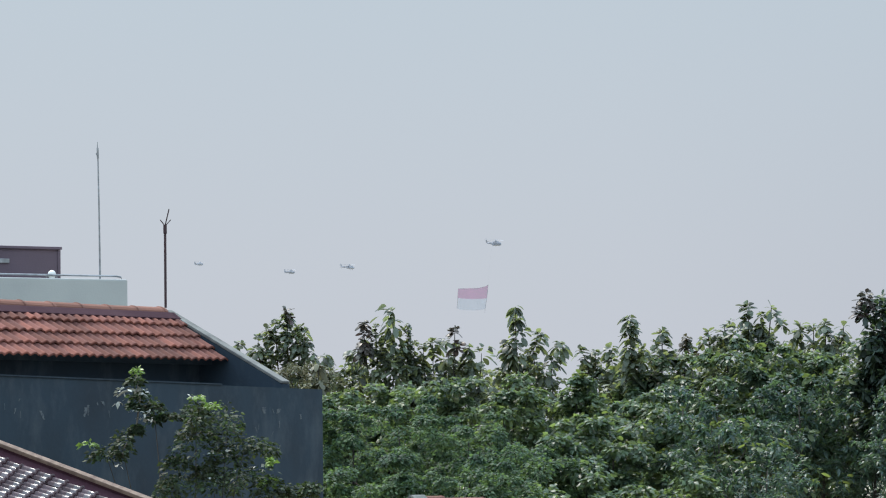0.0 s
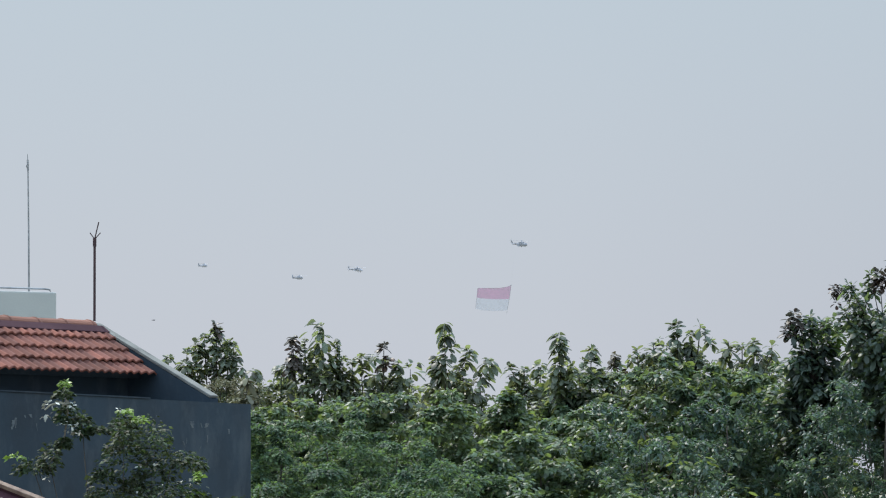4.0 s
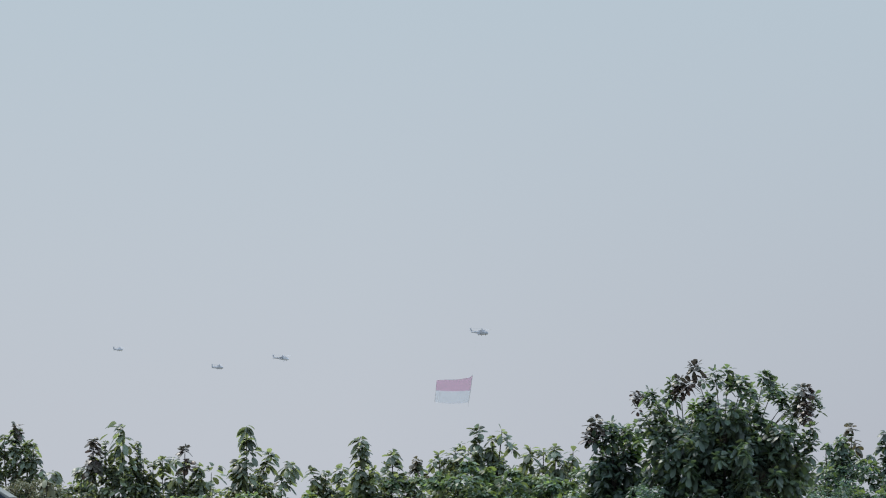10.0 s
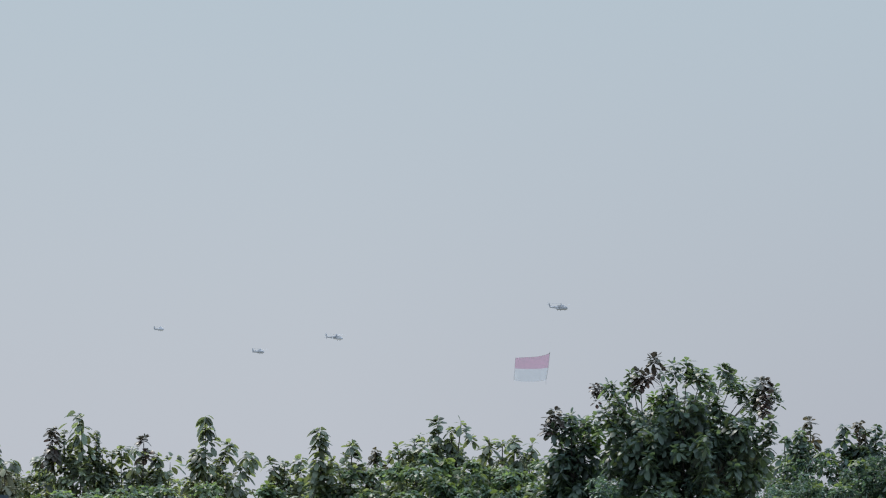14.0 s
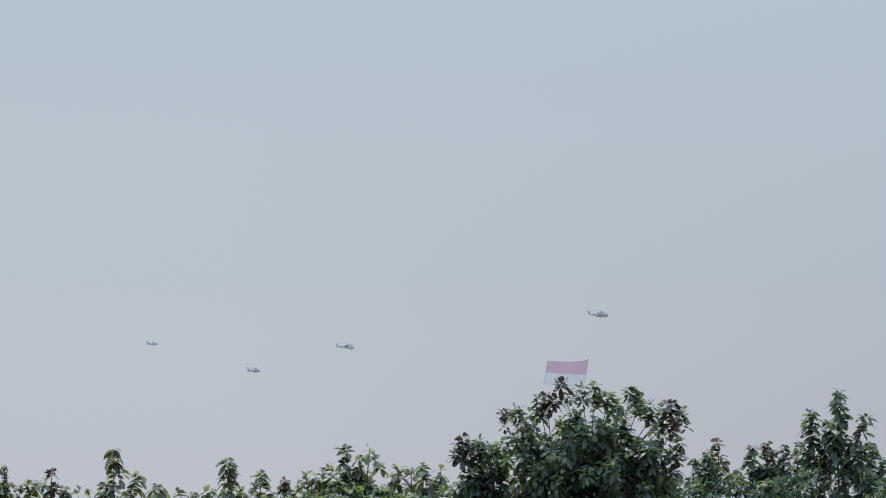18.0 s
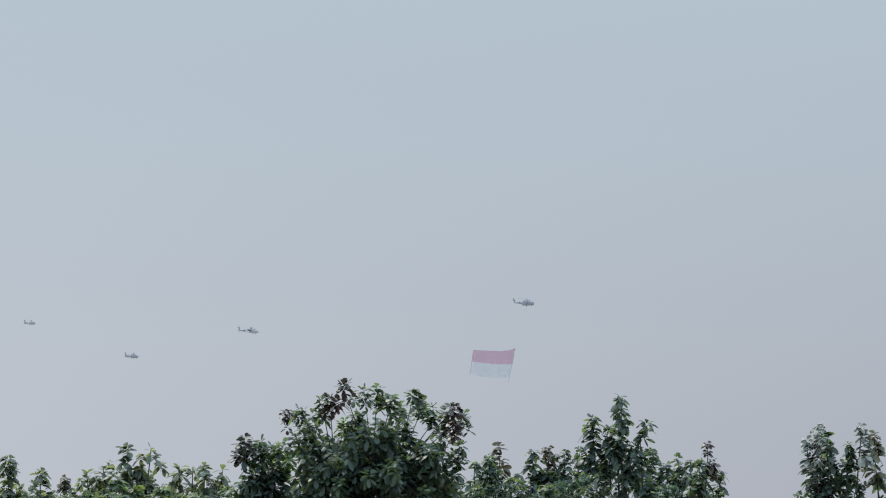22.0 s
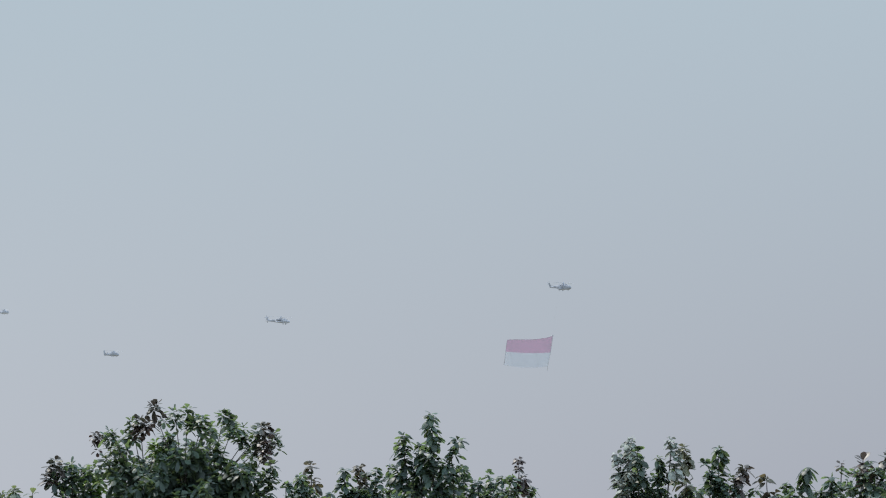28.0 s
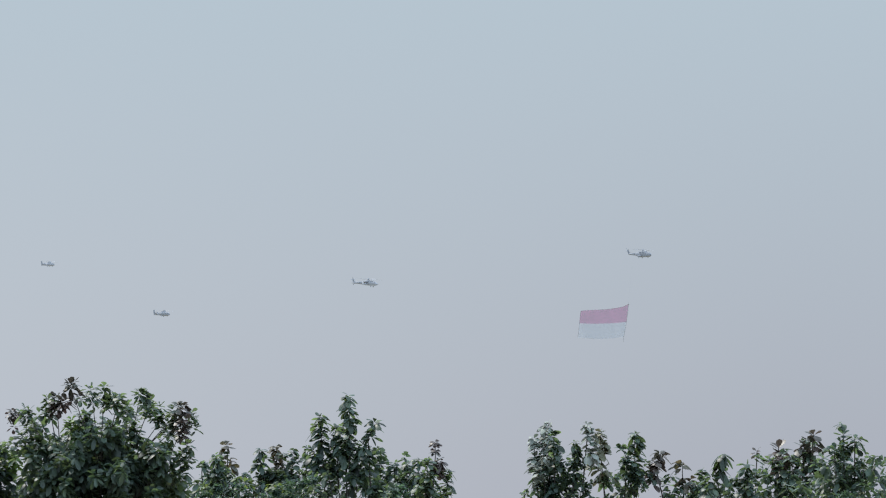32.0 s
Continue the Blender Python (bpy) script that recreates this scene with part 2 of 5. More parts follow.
def thing(name, m, label, category, group="", kind=""):
    ob = new(name)
    ob.empty_display_size = 0.2
    ob.matrix_basis = m
    return tagged(ob, label, category, group, kind)


def add_box(bm, lo, hi, bevel=0.0, m=None):
    c = [(a + b) / 2 for a, b in zip(lo, hi)]
    s = [abs(b - a) for a, b in zip(lo, hi)]
    r = bmesh.ops.create_cube(bm, size=1.0, matrix=(m or Matrix()) @ Matrix.Translation(c) @ Matrix.Diagonal((*s, 1)))
    if bevel:
        edges = list({e for v in r["verts"] for e in v.link_edges})
        bmesh.ops.bevel(bm, geom=edges, offset=bevel, segments=2, affect="EDGES", profile=0.6)
    return bm


def box(lo, hi, bevel=0.0):
    return add_box(bmesh.new(), lo, hi, bevel)


def add_tube(bm, points, radii, sides=8):
    """A tapered tube along points."""
    rings = []
    pts = [Vector(p) for p in points]
    for i, p in enumerate(pts):
        d = (pts[min(i + 1, len(pts) - 1)] - pts[max(i - 1, 0)]).normalized()
        a = d.orthogonal().normalized()
        b = d.cross(a)
        r = radii[i] if hasattr(radii, "__len__") else radii
        rings.append([bm.verts.new(p + (a * math.cos(q) + b * math.sin(q)) * r) for q in (2 * math.pi * k / sides for k in range(sides))])
    for r0, r1 in zip(rings, rings[1:]):
        for k in range(sides):
            bm.faces.new((r0[k], r0[(k + 1) % sides], r1[(k + 1) % sides], r1[k]))
    bm.faces.new(rings[0][::-1])
    bm.faces.new(rings[-1])
    return bm


def tube(points, radii, sides=8):
    return add_tube(bmesh.new(), points, radii, sides)


def prism(outline, y0, y1):
    """An outline in x, z pushed from y0 to y1."""
    bm = bmesh.new()
    a = [bm.verts.new((x, y0, z)) for x, z in outline]
    b = [bm.verts.new((x, y1, z)) for x, z in outline]
    bm.faces.new(a)
    bm.faces.new(b[::-1])
    for i in range(len(a)):
        j = (i + 1) % len(a)
        bm.faces.new((a[j], a[i], b[i], b[j]))
    bmesh.ops.recalc_face_normals(bm, faces=bm.faces)
    return bm


def loft(sections, sides=14, power=2.4):
    """A hull along x from sections (x, centre z, half width, half height)."""
    bm = bmesh.new()
    rings = []
    for x, z, w, h in sections:
        ring = []
        for k in range(sides):
            q = 2 * math.pi * k / sides
            c, s = math.cos(q), math.sin(q)
            ring.append(bm.verts.new((x, w * math.copysign(abs(c) ** (2 / power), c), z + h * math.copysign(abs(s) ** (2 / power), s))))
        rings.append(ring)
    for r0, r1 in zip(rings, rings[1:]):
        for k in range(sides):
            bm.faces.new((r0[k], r0[(k + 1) % sides], r1[(k + 1) % sides], r1[k]))
    bm.faces.new(rings[0])
    bm.faces.new(rings[-1][::-1])
    bmesh.ops.recalc_face_normals(bm, faces=bm.faces)
    return bm


# ---- leaves ----
# half widths along a leaf, from its foot to its tip
OVAL = ((0.12, 0.10), (0.34, 0.25), (0.64, 0.31), (0.88, 0.21))
BROAD = ((0.28, 0.25), (0.74, 0.29))
SPOON = ((0.22, 0.12), (0.54, 0.25), (0.84, 0.21))
SMALL = ((0.45, 0.34),)


def leaf_mesh(name, bases, ways, sizes, rng, roll=0.5, shape=1.0, bend=0.3, form=SMALL, ups=None):
    """Many arching leaves as one mesh: where each is fixed, the way it sets out, how long it is, how far its tip hangs."""
    n = len(bases)
    x = ways / np.linalg.norm(ways, axis=1, keepdims=True)
    up = (np.tile((0.0, 0.0, 1.0), (n, 1)) if ups is None else ups) + rng.normal(0, roll, (n, 3))
    y = np.cross(up, x)
    y /= np.linalg.norm(y, axis=1, keepdims=True) + 1e-9
    z = np.cross(x, y)
    hang = np.broadcast_to(np.asarray(bend, dtype=float), (n,)).reshape(n, 1)

    def at(s, side, fold):
        p = x * s + y * (side * shape) + z * fold
        p[:, 2:3] -= hang * s * s
        return p

    rows = [at(0.0, 0.0, 0.0)]
    for s, w in form:
        rows += [at(s, w, -0.10 * w), at(s, 0.0, 0.12 * w), at(s, -w, -0.10 * w)]
    rows.append(at(1.0, 0.0, 0.0))
    k, last = len(form), 3 * len(form) + 1
    v = bases[:, None, :] + sizes[:, None, None] * np.stack(rows, axis=1)
    tris = [(0, 2, 1), (0, 3, 2)]
    for i in range(k - 1):
        a = 1 + 3 * i
        tris += [(a, a + 1, a + 4), (a, a + 4, a + 3), (a + 1, a + 2, a + 5), (a + 1, a + 5, a + 4)]
    a = 1 + 3 * (k - 1)
    tris += [(a, a + 1, last), (a + 1, a + 2, last)]
    tris = (np.array(tris)[None] + (last + 1) * np.arange(n)[:, None, None]).reshape(-1, 3)
    data = bpy.data.meshes.new(name)
    data.vertices.add((last + 1) * n)
    data.vertices.foreach_set("co", v.reshape(-1))
    data.loops.add(tris.size)
    data.loops.foreach_set("vertex_index", tris.reshape(-1).astype(np.int32))
    data.polygons.add(len(tris))
    data.polygons.foreach_set("loop_start", np.arange(0, tris.size, 3, dtype=np.int32))
    data.polygons.foreach_set("use_smooth", np.ones(len(tris), dtype=bool))
    data.update(calc_edges=True)
    return data


def clump_leaves(centres, radii, per, size, rng, droop=0.35, shell=0.45, skew=0.5):
    """Leaf places, ways, lengths and outward sides round clump centres, thicker outside than inside."""
    b, w, s, u = [], [], [], []
    for c, r in zip(centres, radii):
        d = rng.normal(0, 1, (per, 3))
        d /= np.linalg.norm(d, axis=1, keepdims=True)
        d[:, 2] = np.where(d[:, 2] < -0.2, -d[:, 2], d[:, 2])
        rr = r * rng.uniform(shell, 1.12, (per, 1))
        b.append(c + d * rr * rng.uniform(1 - skew, 1 + skew, 3) * (1, 1, 0.8))
        way = d + rng.normal(0, 0.45, (per, 3))
        way[:, 2] = way[:, 2] * 0.5 - droop
        w.append(way)
        s.append(size * rng.uniform(0.65, 1.25, per))
        u.append(d + (0, 0, 0.5))
    return np.concatenate(b), np.concatenate(w), np.concatenate(s), np.concatenate(u)


def mop_leaves(tops, widths, per, rng, tilt=0.2):
    """Mops: whorls of leaves that rise from one point, arch over on all sides and hang."""
    n = len(tops)
    k = np.tile(np.arange(per), n)
    wide = np.repeat(np.asarray(widths, dtype=float), per)
    f = (k + rng.random(n * per)) / per
    q = np.repeat(rng.uniform(0, 6.28, n), per) + k * 2.4 + rng.normal(0, 0.25, n * per)
    e = np.radians(46 - 60 * f + rng.normal(0, 17, n * per))
    w = np.stack([np.cos(q) * np.cos(e), np.sin(q) * np.cos(e), np.sin(e)], 1) + np.repeat(rng.normal(0, tilt, (n, 3)), per, axis=0)
    s = wide / 1.95 * (0.85 + 0.2 * f) * rng.uniform(0.6, 1.15, n * per)
    b = np.repeat(tops, per, axis=0) + w * (0.02 + np.maximum(0, s - 0.27))[:, None] - np.stack([0 * f, 0 * f, wide * (0.07 + 0.22 * f)], 1)
    s = np.minimum(s, 0.27)
    return b, w, s, rng.uniform(0.3, 0.9, n * per)


def spire_leaves(top, length, width, rng, lean=(0.0, 0.0)):
    """An upright shoot: one mop of leaves above the other."""
    tiers = max(2, int(round(length / (0.38 * width + 0.05))))
    tops = []
    for i in range(tiers):
        f = i / (tiers - 1)
        tops.append((top[0] + lean[0] * f + rng.normal(0, 0.09 * f), top[1] + lean[1] * f + rng.normal(0, 0.05), top[2] - length * f))
    return mop_leaves(np.array(tops), width * rng.uniform(1.1, 1.4, tiers) * np.linspace(1.05, 1.35, tiers), 18, rng, 0.28)


def star_leaves(tips, per, size, rng, low=-28, high=62):
    """Stars of spoon-shaped leaves at the ends of twigs."""
    n = len(tips)
    t = np.repeat(tips, per, axis=0)
    k = np.tile(np.arange(per), n)
    q = np.repeat(rng.uniform(0, 6.28, n), per) + k * 2.4 + rng.normal(0, 0.2, n * per)
    e = np.radians(high + (low - high) * (k + rng.random(n * per)) / per + rng.normal(0, 12, n * per))
    w = np.stack([np.cos(q) * np.cos(e), np.sin(q) * np.cos(e), np.sin(e)], 1)
    b = t + w * 0.03 - np.stack([0 * e, 0 * e, 0.09 * k / per], 1)
    return b, w, size * rng.uniform(0.75, 1.2, n * per), rng.uniform(0.1, 0.7, n * per)


# ---- ground ----
bm = bmesh.new()
bmesh.ops.create_grid(bm, x_segments=40, y_segments=40, size=4500)
ground = part("ground", bm, "earth")
tagged(ground, "bare earth and low grass round the houses", "ground", kind="structure")


# ---- roofs ----
def wavy_tile(width, length, rolls, height, thick, bead=0.0, skins=()):
    """One roof tile: rolls across its width, head at y = 0, nose at y = -length, a lip at the nose."""
    bm = bmesh.new()
    n = rolls * 8
    rows = []
    for y, dz in ((0.0, 0.0), (-length * 0.58, 0.0), (-length * 0.83, 0.0), (-length * 0.90, bead * 0.22), (-length * 0.955, bead * 0.75), (-length * 0.985, bead), (-length, bead * 0.4 - thick * 0.2), (-length, -thick)):
        row = []
        for i in range(n + 1):
            q = 2 * math.pi * rolls * i / n
            row.append(bm.verts.new((width * (i / n - 0.5), y, height * (0.5 - 0.5 * math.cos(q)) ** 0.8 + dz)))
        rows.append(row)
    for r0, r1 in zip(rows, rows[1:]):
        for i in range(n):
            bm.faces.new((r0[i], r1[i], r1[i + 1], r0[i + 1])).material_index = 0 if not skins else 1 if r1 is rows[-1] else 2 if r1 is rows[2] or r1 is rows[3] else 0
    data = bpy.data.meshes.new("roof_tile")
    for k in skins:
        data.materials.append(M[k])
    bm.to_mesh(data)
    bm.free()
    data.polygons.foreach_set("use_smooth", [True] * len(data.polygons))
    return data


def lay_tiles(parent, mesh, mat, across, courses, width, exposure, lift, m, rng, skip=None, nose=290):
    """Courses of tiles on a slope: x along the course, -y down the slope."""
    for c in range(courses):
        for k in range(across):
            x, y = -(k + 0.5) * width, -c * exposure
            if skip and skip(x, y):
                continue
            ob = link("roof_tile", mesh, mat, parent)
            ob.matrix_basis = m @ pose(x + rng.normal(0, 0.003), y + rng.normal(0, 0.004), lift + rng.normal(0, 0.002), -lift * nose, rng.normal(0, 0.5), rng.normal(0, 0.5))


def ridge_tile(length, radius):
    """A half-round ridge tile along x, wider at one end."""
    bm = bmesh.new()
    n = 8
    outer = []
    for x, r in ((0, radius), (-0.05, radius * 1.12), (-0.06, radius * 1.0), (-length, radius * 0.86)):
        outer.append([bm.verts.new((x, r * math.cos(math.pi * k / n), r * math.sin(math.pi * k / n) * 0.8)) for k in range(n + 1)])
    for r0, r1 in zip(outer, outer[1:]):
        for k in range(n):
            bm.faces.new((r0[k], r0[k + 1], r1[k + 1], r1[k]))
    bm.faces.new(outer[0])
    bm.faces.new(outer[-1][::-1])
    data = bpy.data.meshes.new("ridge_tile")
    bm.to_mesh(data)
    bm.free()
    return data


def grey_house():
    rng = np.random.default_rng(3)
    at = spot(-4.41, 2.36, 34.0)
    h = thing("house", pose(at.x, at.y, 0, 0, 0, 57.5), "dark slate-grey rendered house with a red clay tile roof", "house")
    zr = at.z
    wall = part("front_wall", prism([(-9.0, 0), (0.33, 0), (0.33, zr - 0.765), (-9.0, zr - 0.635)], -1.55, -1.40), "slate", h, "dark grey wall with pale runs of lime")
    part("wall_cap", prism([(-9.0, zr - 0.633), (-1.25, zr - 0.7405), (-1.25, zr - 0.7275), (-9.0, zr - 0.620)], -1.56, -1.39), "slate", h)
    part("side_wall", box((0.19, -1.396, 0), (0.33, 3.2, zr - 0.77), 0.01), "slate", h)
    part("recessed_wall", box((-9.0, -0.42, 0), (0.0, -0.30, zr - 0.42)), "slate", h)
    part("rear_wall", box((-9.0, 3.06, 0), (0.186, 3.2, zr - 1.2)), "slate", h)
    part("end_wall", box((-9.14, -1.55, 0), (-9.004, 3.2, zr - 1.2)), "slate", h)
    part("gutter_floor", box((-9.0, -1.396, zr - 1.0), (0.0, -0.42, zr - 0.95)), "mortar", h)
    for y0, y1, z0, z1 in ((-1.35, 0.0, zr - 0.715, zr - 0.015), (1.35, 0.0, zr - 0.715, zr - 0.015)):
        bm = bmesh.new()
        p = [(-0.04, y0, 0), (-0.04, y1, 0), (-0.04, y1, z1), (-0.04, y0, z0)]
        a = [bm.verts.new(v) for v in p]
        b = [bm.verts.new((0.09, v[1], v[2])) for v in p]
        bm.faces.new(a)
        bm.faces.new(b[::-1])
        for i in range(4):
            j = (i + 1) % 4
            bm.faces.new((a[j], a[i], b[i], b[j]))
        bmesh.ops.recalc_face_normals(bm, faces=bm.faces)
        part("gable_parapet", bm, "slate", h)
    run = math.hypot(1.35, 0.70)
    tilt = math.degrees(math.atan2(0.70, 1.35))
    for s in (1, -1):
        c = part("coping", box((-0.043, -run, 0), (0.080, 0, 0.028), 0.008), "mortar", h, "weathered pale cement coping")
        c.matrix_basis = pose(0, 0, zr - 0.012, tilt, 0, 0) if s > 0 else pose(0.05, 0.002, zr - 0.012, tilt, 0, 180)
    pitch = 35.0
    slope = part("roof_deck", box((-9.0, -0.68, -0.06), (-0.02, 0, -0.02)), "cord", h)
    slope.matrix_basis = pose(0, 0, zr - 0.02, pitch, 0, 0)
    rear = part("rear_roof_slope", box((-9.0, 0, -0.06), (-0.02, 3.9, 0.0)), "tile", h)
    rear.matrix_basis = pose(0, 0.01, zr - 0.02, -pitch, 0, 0)
    fascia = part("fascia", box((-9.0, -0.56, zr - 0.52), (-0.02, -0.53, zr - 0.42), 0.004), "slate", h)
    mesh = wavy_tile(0.236, 0.305, 2, 0.022, 0.016, 0.003)
    lay_tiles(h, mesh, "tile", 24, 4, 0.232, 0.195, 0.036, pose(-0.03, 0, zr - 0.045, pitch, 0, 0) @ pose(0, 0.02, 0), rng, nose=210)
    band = part("ridge_mortar", box((-9, -0.185, -0.02), (-0.02, -0.075, 0.088), 0.006), "maroon", h)
    band.matrix_basis = pose(0, 0, zr - 0.045, pitch, 0, 0)
    rm = ridge_tile(0.44, 0.088)
    for k in range(14):
        r = link("ridge_tile", rm, "ridge", h)
        r.matrix_basis = pose(-0.06 - 0.415 * k, rng.normal(0, 0.004), zr - 0.04 + rng.normal(0, 0.003), rng.normal(0, 1), 1.5, rng.normal(0, 0.6))
    # pale runs of lime on the wall
    for k in range(40):
        cx, spread = ((-4.9, 0.3), (-3.7, 0.4), (-1.6, 0.3), (-0.45, 0.3))[k % 4]
        x, z = cx + rng.normal(0, spread), zr - 0.88 - abs(rng.normal(0, 0.12)) - (-0.09, 0.0, 0.0, 0.05)[k % 4]
        wide = (4.0, 1.5, 1.6, 2.0)[k % 4]
        w, hh = wide * rng.uniform(0.005, 0.016) * rng.choice((0.5, 1, 1.8)), rng.uniform(0.02, 0.09)
        bm = bmesh.new()
        n = 5
        bend = rng.normal(0, 0.45)
        left = [bm.verts.new((x + bend * hh * i / n - w * (0.2 + 0.8 * rng.random()) * (1 - 0.5 * i / n), -1.5535, z - hh * i / n)) for i in range(n + 1)]
        right = [bm.verts.new((x + bend * hh * i / n + w * (0.2 + 0.8 * rng.random()) * (1 - 0.5 * i / n), -1.5535, z - hh * i / n)) for i in range(n + 1)]
        for i in range(n):
            bm.faces.new((left[i], left[i + 1], right[i + 1], right[i]))
        part("lime_run", bm, "grime", wall)
    # lightning rod on the gable
    rod = thing("lightning_rod", pose(at.x, at.y, zr + 0.03, 0, 0, 0), "rusty iron lightning rod with a three-pronged tip on the gable", "lightning rod")
    part("pole", tube([(0, 0, 0), (0.0, 0, 0.72)], 0.012, 8), "rust", rod)
    part("collar", tube([(0, 0, 0.70), (0, 0, 0.78)], 0.017, 8), "rust", rod)
    for dx, dz, r in ((0.038, 0.16, 0.006), (-0.045, 0.06, 0.005), (0.055, 0.06, 0.005)):
        part("prong", tube([(0, 0, 0.77), (dx, 0, 0.77 + dz)], r, 6), "rust", rod)


grey_house()


def white_building():
    at = spot(-5.005, 2.864, 48.0)
    b = thing("apartment_building", pose(at.x, at.y, 0, 0, 0, 33), "pale grey-white flat-roofed building with a roof parapet", "building")
    z = at.z
    part("wall", box((-9, 0, 0), (0, 0.2, z), 0.02), "white_wall", b)
    part("side_wall", box((-0.2, 0.204, 0), (0, 9, z), 0.02), "white_wall", b)
    part("rear_wall", box((-9, 9.004, 0), (0, 9.2, z), 0.02), "white_wall", b)
    part("end_wall", box((-9.2, 0, 0), (-9.004, 9.2, z), 0.02), "white_wall", b)
    part("roof_slab", box((-9, 0.204, z - 0.9), (-0.204, 9, z - 0.7)), "mortar", b)
    rail = part("handrail", tube([(-9, 0.1, z + 0.045), (-0.12, 0.1, z + 0.045), (-0.05, 0.1, z + 0.035), (-0.03, 0.1, z - 0.01)], 0.012, 8), "pipe", b, "thin galvanised handrail")
    for k in range(5):
        part("rail_post", tube([(-1.0 - 1.8 * k, 0.1, z - 0.01), (-1.0 - 1.8 * k, 0.1, z + 0.045)], 0.01, 6), "pipe", b)
    p = spot(-6.08, 3.385, 50.5)
    r = thing("stair_house", pose(p.x, p.y, z - 0.7, 0, 0, 33), "plum-painted stair house on the flat roof", "roof structure")
    top = p.z - z + 0.7
    part("wall", box((-4, 0, 0), (0, 3, top - 0.04), 0.01), "box_wall", r)
    part("roof_lip", box((-4.03, -0.03, top - 0.04), (0.03, 3.03, top), 0.008), "box_wall", r)
    part("corner_trim", box((-0.03, -0.012, 0.0), (0.012, -0.001, top - 0.045)), "box_wall", r)
    part("vent", box((-1.02, -0.02, top - 0.24), (-0.78, -0.001, top - 0.18), 0.004), "pipe", r)
    q = spot(-6.20, 2.95, 48.0)
    d = thing("roof_ventilator", pose(q.x, q.y, z + 0.0), "small round white ventilator on the parapet", "ventilator")
    bm = bmesh.new()
    bmesh.ops.create_uvsphere(bm, u_segments=16, v_segments=10, radius=0.055, matrix=Matrix.Translation((0, 0, 0.075)))
    part("dome", bm, "dome", d, smooth=True)
    part("neck", tube([(0, 0, 0), (0, 0, 0.04)], 0.04, 12), "dome", d)
    part("bracket", tube([(-0.08, 0, 0.05), (-0.03, 0, 0.06)], 0.015, 6), "pipe", d)
    q = spot(-5.44, 2.88, 48.3)
    m = thing("antenna_mast", pose(q.x, q.y, z - 0.02), "tall thin galvanised mast on the roof parapet", "mast")
    part("pole", tube([(0, 0, 0), (-0.008, 0, 0.9), (-0.02, 0, 1.68)], [0.013, 0.011, 0.009], 8), "pipe", m)
    part("upper_pole", tube([(-0.02, 0, 1.66), (-0.024, 0, 1.80)], 0.014, 8), "pipe", m)
    part("finial", tube([(-0.024, 0, 1.78), (-0.026, 0, 1.88)], [0.008, 0.003], 6), "pipe", m)
    part("clip", box((-0.045, -0.01, 1.70), (-0.02, 0.01, 1.73), 0.002), "pipe", m)


white_building()


def near_roof():
    """The glazed roof of a neighbour, whose verge cap runs down across the grey wall."""
    rng = np.random.default_rng(5)
    p1, p2 = spot(-7.025, 0.20, 26.4), spot(-4.593, -0.76, 25.7)
    e1 = (p2 - p1).normalized()
    e2 = Vector((-0.60, -0.66, -0.45))
    e2 = (e2 - e1 * e2.dot(e1)).normalized()
    n = e2.cross(e1).normalized()
    m = Matrix((-e2, -e1, n)).transposed().to_4x4()
    m.translation = p1 - e1 * 0.9
    foot = p1 + e1 * 0.3 + e2 * 1.0
    h = thing("house", pose(foot.x, foot.y, 0), "low house with a dark maroon glazed tile roof", "house")
    local = Matrix.Translation((-foot.x, -foot.y, 0)) @ m
    part("wall", box((-1.2, -0.2, 0), (0.5, 1.2, foot.z - 0.55)), "white_wall", h)
    deck = part("roof_deck", box((-2.6, -2.9, -0.10), (-0.02, 0, -0.035)), "maroon", h)
    deck.matrix_basis = local
    cap = part("verge_cap", box((-0.016, -3.0, 0.035), (0.02, 0, 0.070), 0.004), "cap", h, "sun-bleached brown verge cap")
    cap.matrix_basis = local
    side = part("verge_board", box((-0.112, -3.0, -0.06), (-0.014, 0, 0.012), 0.004), "maroon", h, "dark maroon verge board")
    side.matrix_basis = local
    riser = part("verge_riser", box((-0.012, -3.0, -0.06), (0.016, 0, 0.034)), "maroon", h)
    riser.matrix_basis = local
    # noses take dark maroon in place of the shadow gap beneath them
    mesh = wavy_tile(0.098, 0.165, 2, 0.016, 0.045, 0.014, ("glazed", "maroon", "glint"))
    lay_tiles(h, mesh, "glazed", 14, 19, 0.097, 0.132, 0.02, local @ pose(-0.10, 0.02, 0), rng, nose=260)


near_roof()


